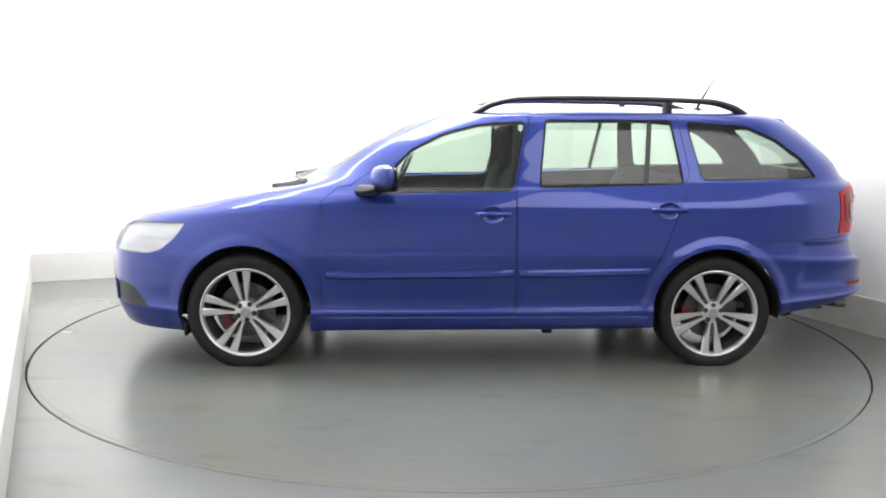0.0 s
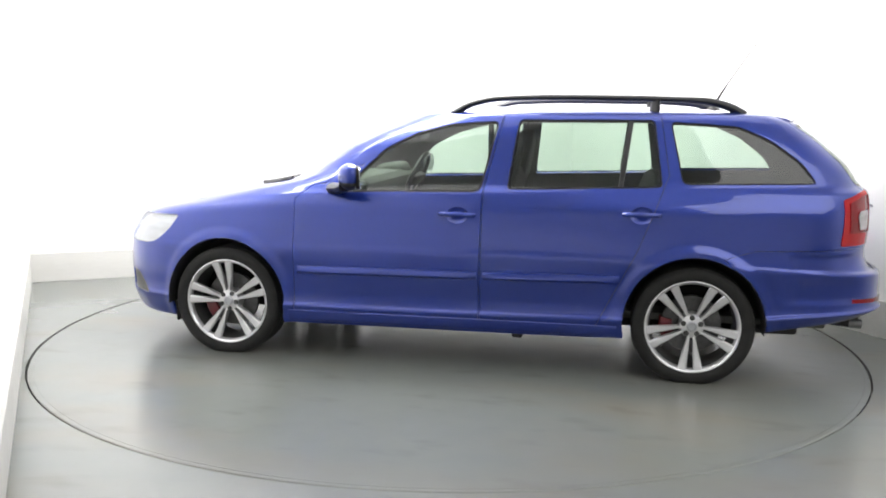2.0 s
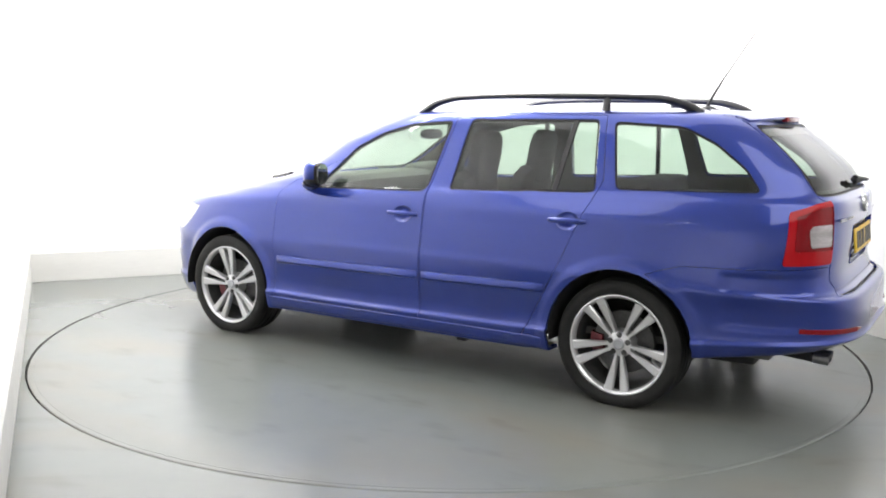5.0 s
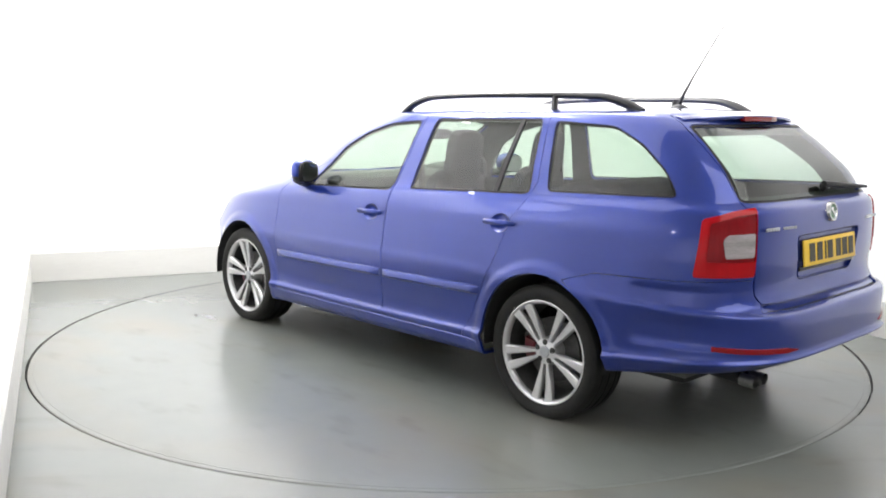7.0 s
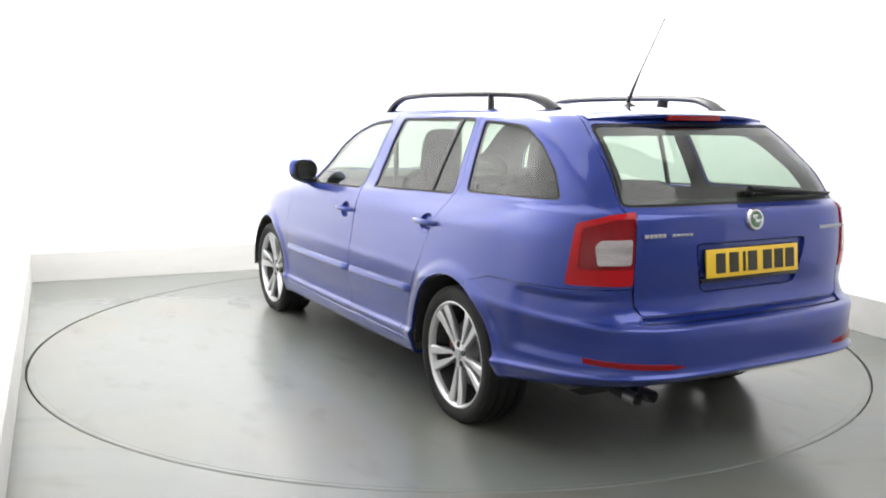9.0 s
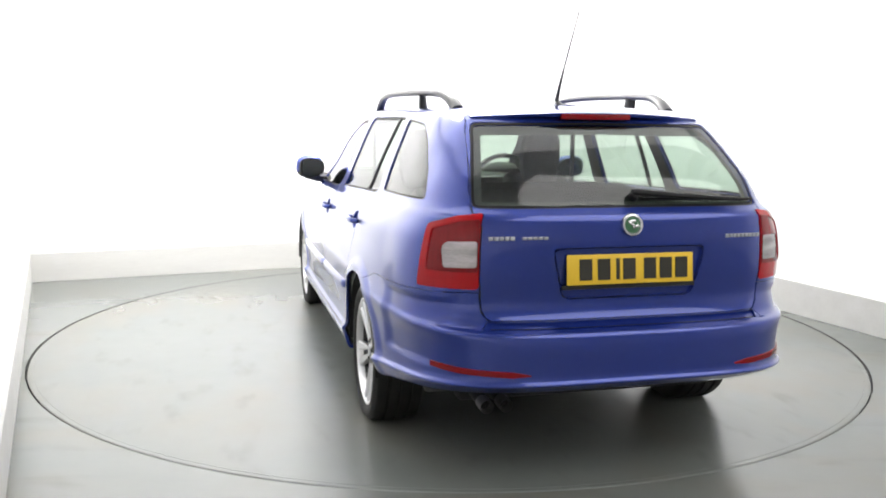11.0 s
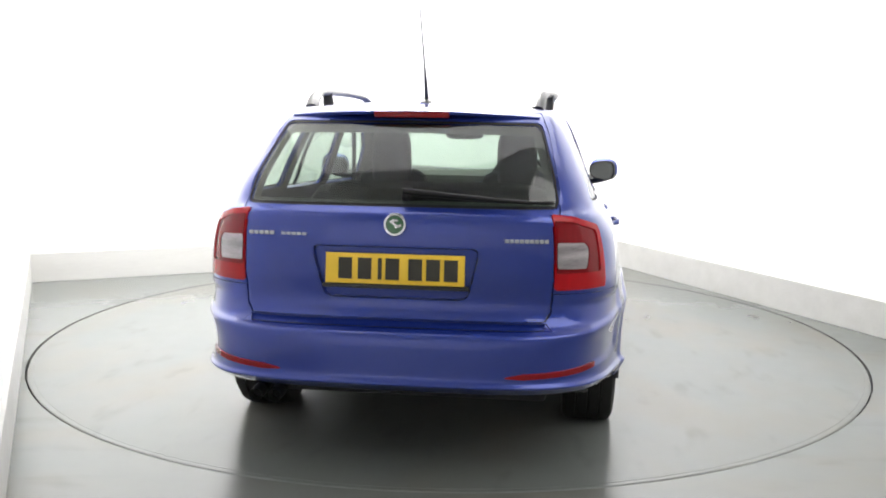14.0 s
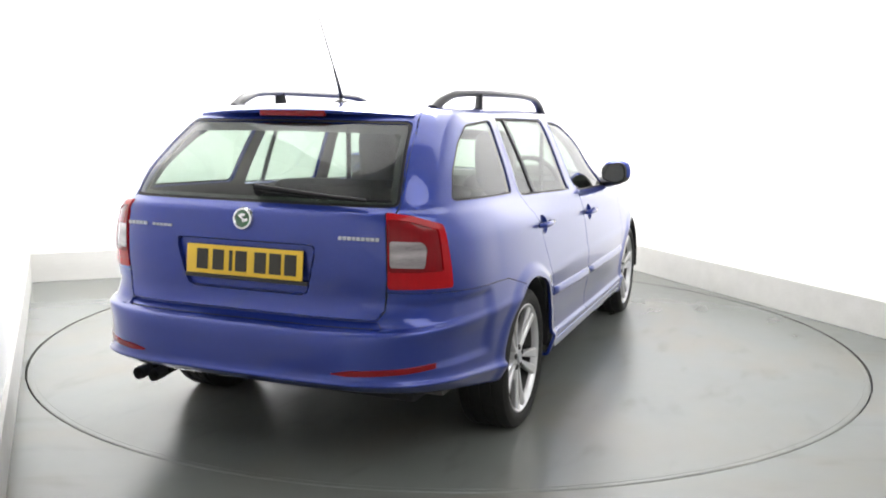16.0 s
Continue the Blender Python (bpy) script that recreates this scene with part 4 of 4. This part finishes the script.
    bm = bmesh.new()
    blade = []
    for i in range(9):
        y, z = -0.06 - 0.50 * i / 8, 1.055 - 0.010 * i / 8
        x, n = rear_x(y, z)
        blade.append(Vector((x, y, z)) + n * 0.010)
    tube(bm, blade, 0.006, 6)
    part("wiper_blade", bm, RUBBER, wip)
    # high brake lamp and spoiler lip
    bm = bmesh.new()
    box(bm, -0.15, 0.15, -0.006, 0.02, -0.016, 0.007, 0.004)
    bmesh.ops.transform(bm, matrix=pose(-1.832, 0, 1.3665, 0, 0, 90) @ pose(0, 0, 0, 0, 0, 180), verts=bm.verts[:])
    part("high_brake_lamp", bm, DEEP_RED, tailgate_part, "slim red high brake lamp")
    bm = bmesh.new()
    rows = []
    for i in range(41):
        y = -0.50 + 1.0 * i / 40
        e = (abs(y) / 0.50) ** 4
        xr = -1.838 + 0.05 * (y / 0.5) ** 2 + 0.04 * e
        zt = 1.387 - 0.020 * (y / 0.5) ** 2
        rows.append([bm.verts.new(p) for p in ((xr + 0.14, y, zt + 0.008), (xr + 0.03, y, zt + 0.001), (xr, y, zt - 0.010), (xr + 0.006, y, zt - 0.022), (xr + 0.10, y, zt - 0.028))])
    for a, b in zip(rows, rows[1:]):
        for k in range(4):
            bm.faces.new((a[k], a[k + 1], b[k + 1], b[k]))
    for r in (rows[0], rows[-1]):
        bm.faces.new(r)
    bmesh.ops.recalc_face_normals(bm, faces=bm.faces[:])
    part("roof_spoiler", bm, PAINT, tailgate_part, "short blue roof spoiler")
    # bumper reflectors and lower lip
    for side in (1, -1):
        bm = bmesh.new()
        rows = []
        n = 20
        for i in range(n + 1):
            y = 0.41 + 0.32 * i / n
            z = 0.440 + 0.012 * i / n
            x, nn = rear_x(y, z)
            h = 0.012 * min(1, (i + 1) / 5)
            rows.append([bm.verts.new(Vector((x, side * y, z + dz)) + Vector((nn.x, side * nn.y, nn.z)) * o) for dz, o in ((-h, -0.002), (-h * 0.8, 0.006), (h * 0.8, 0.006), (h, -0.002))])
        for a, b in zip(rows, rows[1:]):
            for k in range(3):
                bm.faces.new((a[k], a[k + 1], b[k + 1], b[k]))
        bmesh.ops.recalc_face_normals(bm, faces=bm.faces[:])
        part("reflector", bm, DEEP_RED, bumper_part, "slim red reflector")


# ---- cabin ----
def cushion(bm, sx, sy, sz, m, power=4.0):
    before = set(bm.verts)
    box(bm, -1, 1, -1, 1, -1, 1)
    v = [w for w in bm.verts if w not in before]
    e = [ed for ed in bm.edges if ed.verts[0] in v]
    r = bmesh.ops.subdivide_edges(bm, edges=e, cuts=4, use_grid_fill=True)
    v = [w for w in bm.verts if w not in before]
    for w in v:
        p = w.co.copy()
        k = (abs(p.x) ** power + abs(p.y) ** power + abs(p.z) ** power) ** (1 / power)
        w.co = Vector((p.x / k * sx / 2, p.y / k * sy / 2, p.z / k * sz / 2))
    bmesh.ops.transform(bm, matrix=m, verts=v)


def build_cabin():
    for side in (1, -1):
        bm = bmesh.new()
        cushion(bm, 0.50, 0.48, 0.16, pose(0.12, side * 0.36, 0.52, 0, -6, 0))
        seat = part("front_seat", bm, SEAT, car, "dark fabric sports seat")
        bm = bmesh.new()
        cushion(bm, 0.14, 0.44, 0.58, pose(-0.16, side * 0.36, 0.78, 0, -14, 0))
        part("backrest", bm, SEAT, seat)
        bm = bmesh.new()
        cushion(bm, 0.11, 0.225, 0.34, pose(-0.265, side * 0.36, 1.115, 0, -11, 0), 4.5)
        part("headrest", bm, SEAT, seat)
    bm = bmesh.new()
    cushion(bm, 0.48, 1.26, 0.18, pose(-0.72, 0, 0.50, 0, -6, 0), 6)
    bench = part("rear_bench", bm, SEAT, car, "dark fabric rear bench")
    bm = bmesh.new()
    cushion(bm, 0.15, 1.28, 0.58, pose(-1.02, 0, 0.76, 0, -20, 0), 6)
    part("backrest", bm, SEAT, bench)
    for y in (0.40, 0.0, -0.40):
        bm = bmesh.new()
        cushion(bm, 0.09, 0.26, 0.13, pose(-1.12, y, 0.975, 0, -12, 0), 3.2)
        part("headrest", bm, SEAT, bench)
    bm = bmesh.new()
    cushion(bm, 0.62, 1.34, 0.24, pose(0.80, 0, 0.88, 0, 4, 0), 6)
    dash = part("dashboard", bm, TRIM, car, "dark grey dashboard")
    bm = bmesh.new()
    cushion(bm, 0.20, 0.34, 0.10, pose(0.62, -0.36, 1.0, 0, 8, 0), 3)
    part("instrument_hood", bm, TRIM, dash)
    bm = bmesh.new()
    n = 36
    ring = []
    for i in range(n):
        a = 2 * math.pi * i / n
        ring.append([Vector(((0.185 + 0.016 * math.cos(b)) * math.cos(a), 0.016 * math.sin(b), (0.185 + 0.016 * math.cos(b)) * math.sin(a))) for b in [2 * math.pi * k / 8 for k in range(8)]])
    vs = [[bm.verts.new(p) for p in r] for r in ring]
    for i in range(n):
        for k in range(8):
            bm.faces.new((vs[i][k], vs[(i + 1) % n][k], vs[(i + 1) % n][(k + 1) % 8], vs[i][(k + 1) % 8]))
    box(bm, -0.18, 0.18, -0.02, 0.02, -0.035, 0.035, 0.01)
    box(bm, -0.03, 0.03, -0.02, 0.02, -0.18, 0.0, 0.01)
    bmesh.ops.transform(bm, matrix=pose(0.46, -0.36, 0.94, 0, -24, 0) @ pose(0, 0, 0, 0, 0, 90), verts=bm.verts[:])
    bmesh.ops.recalc_face_normals(bm, faces=bm.faces[:])
    part("steering_wheel", bm, BLACK, dash, "black steering wheel")
    bm = bmesh.new()
    cushion(bm, 0.04, 0.24, 0.065, pose(0.33, 0, 1.245), 3)
    part("inner_mirror", bm, BLACK, car, "black rear-view mirror")
    bm = bmesh.new()
    box(bm, -1.95, 1.0, -0.72, 0.72, 0.30, 0.34, 0.01)
    part("cabin_floor", bm, TRIM, car, "dark carpeted cabin floor")
    bm = bmesh.new()
    box(bm, -1.86, -1.16, -0.58, 0.58, 0.93, 0.945, 0.005)
    part("luggage_cover", bm, SEAT, car, "dark luggage cover")
    for side in (1, -1):
        bm = bmesh.new()
        box(bm, -0.20, -0.17, side * 0.60 - 0.01, side * 0.60 + 0.01, 0.70, 1.32, 0.004, None)
        part("seat_belt", bm, TRIM, car)


FLANK = build_flank()
build_wheels()
build_underside()
build_handles()
build_mouldings()
build_dividers()
build_rails()
build_front_wipers()
build_cowl()
build_antenna()
build_mirrors()
build_tail()
build_cabin()
bpy.data.objects.remove(FLANK)


# ---- what moves ----
def motions():
    """The disc turns at a steady pace and carries the car."""
    disc_rows, car_rows = [], []
    a, b, c = CAR_TURN
    for i in range(17):
        t = float(i)
        turn = a + b * t + c * (t - 8) ** 2
        m = pose(0, 0, 0, 0, 0, turn)
        disc_rows.append((t, m))
        car_rows.append((t, m @ pose(-0.1446, -0.0667, 0)))
    walk(turntable, disc_rows)
    walk(car, car_rows)


motions()
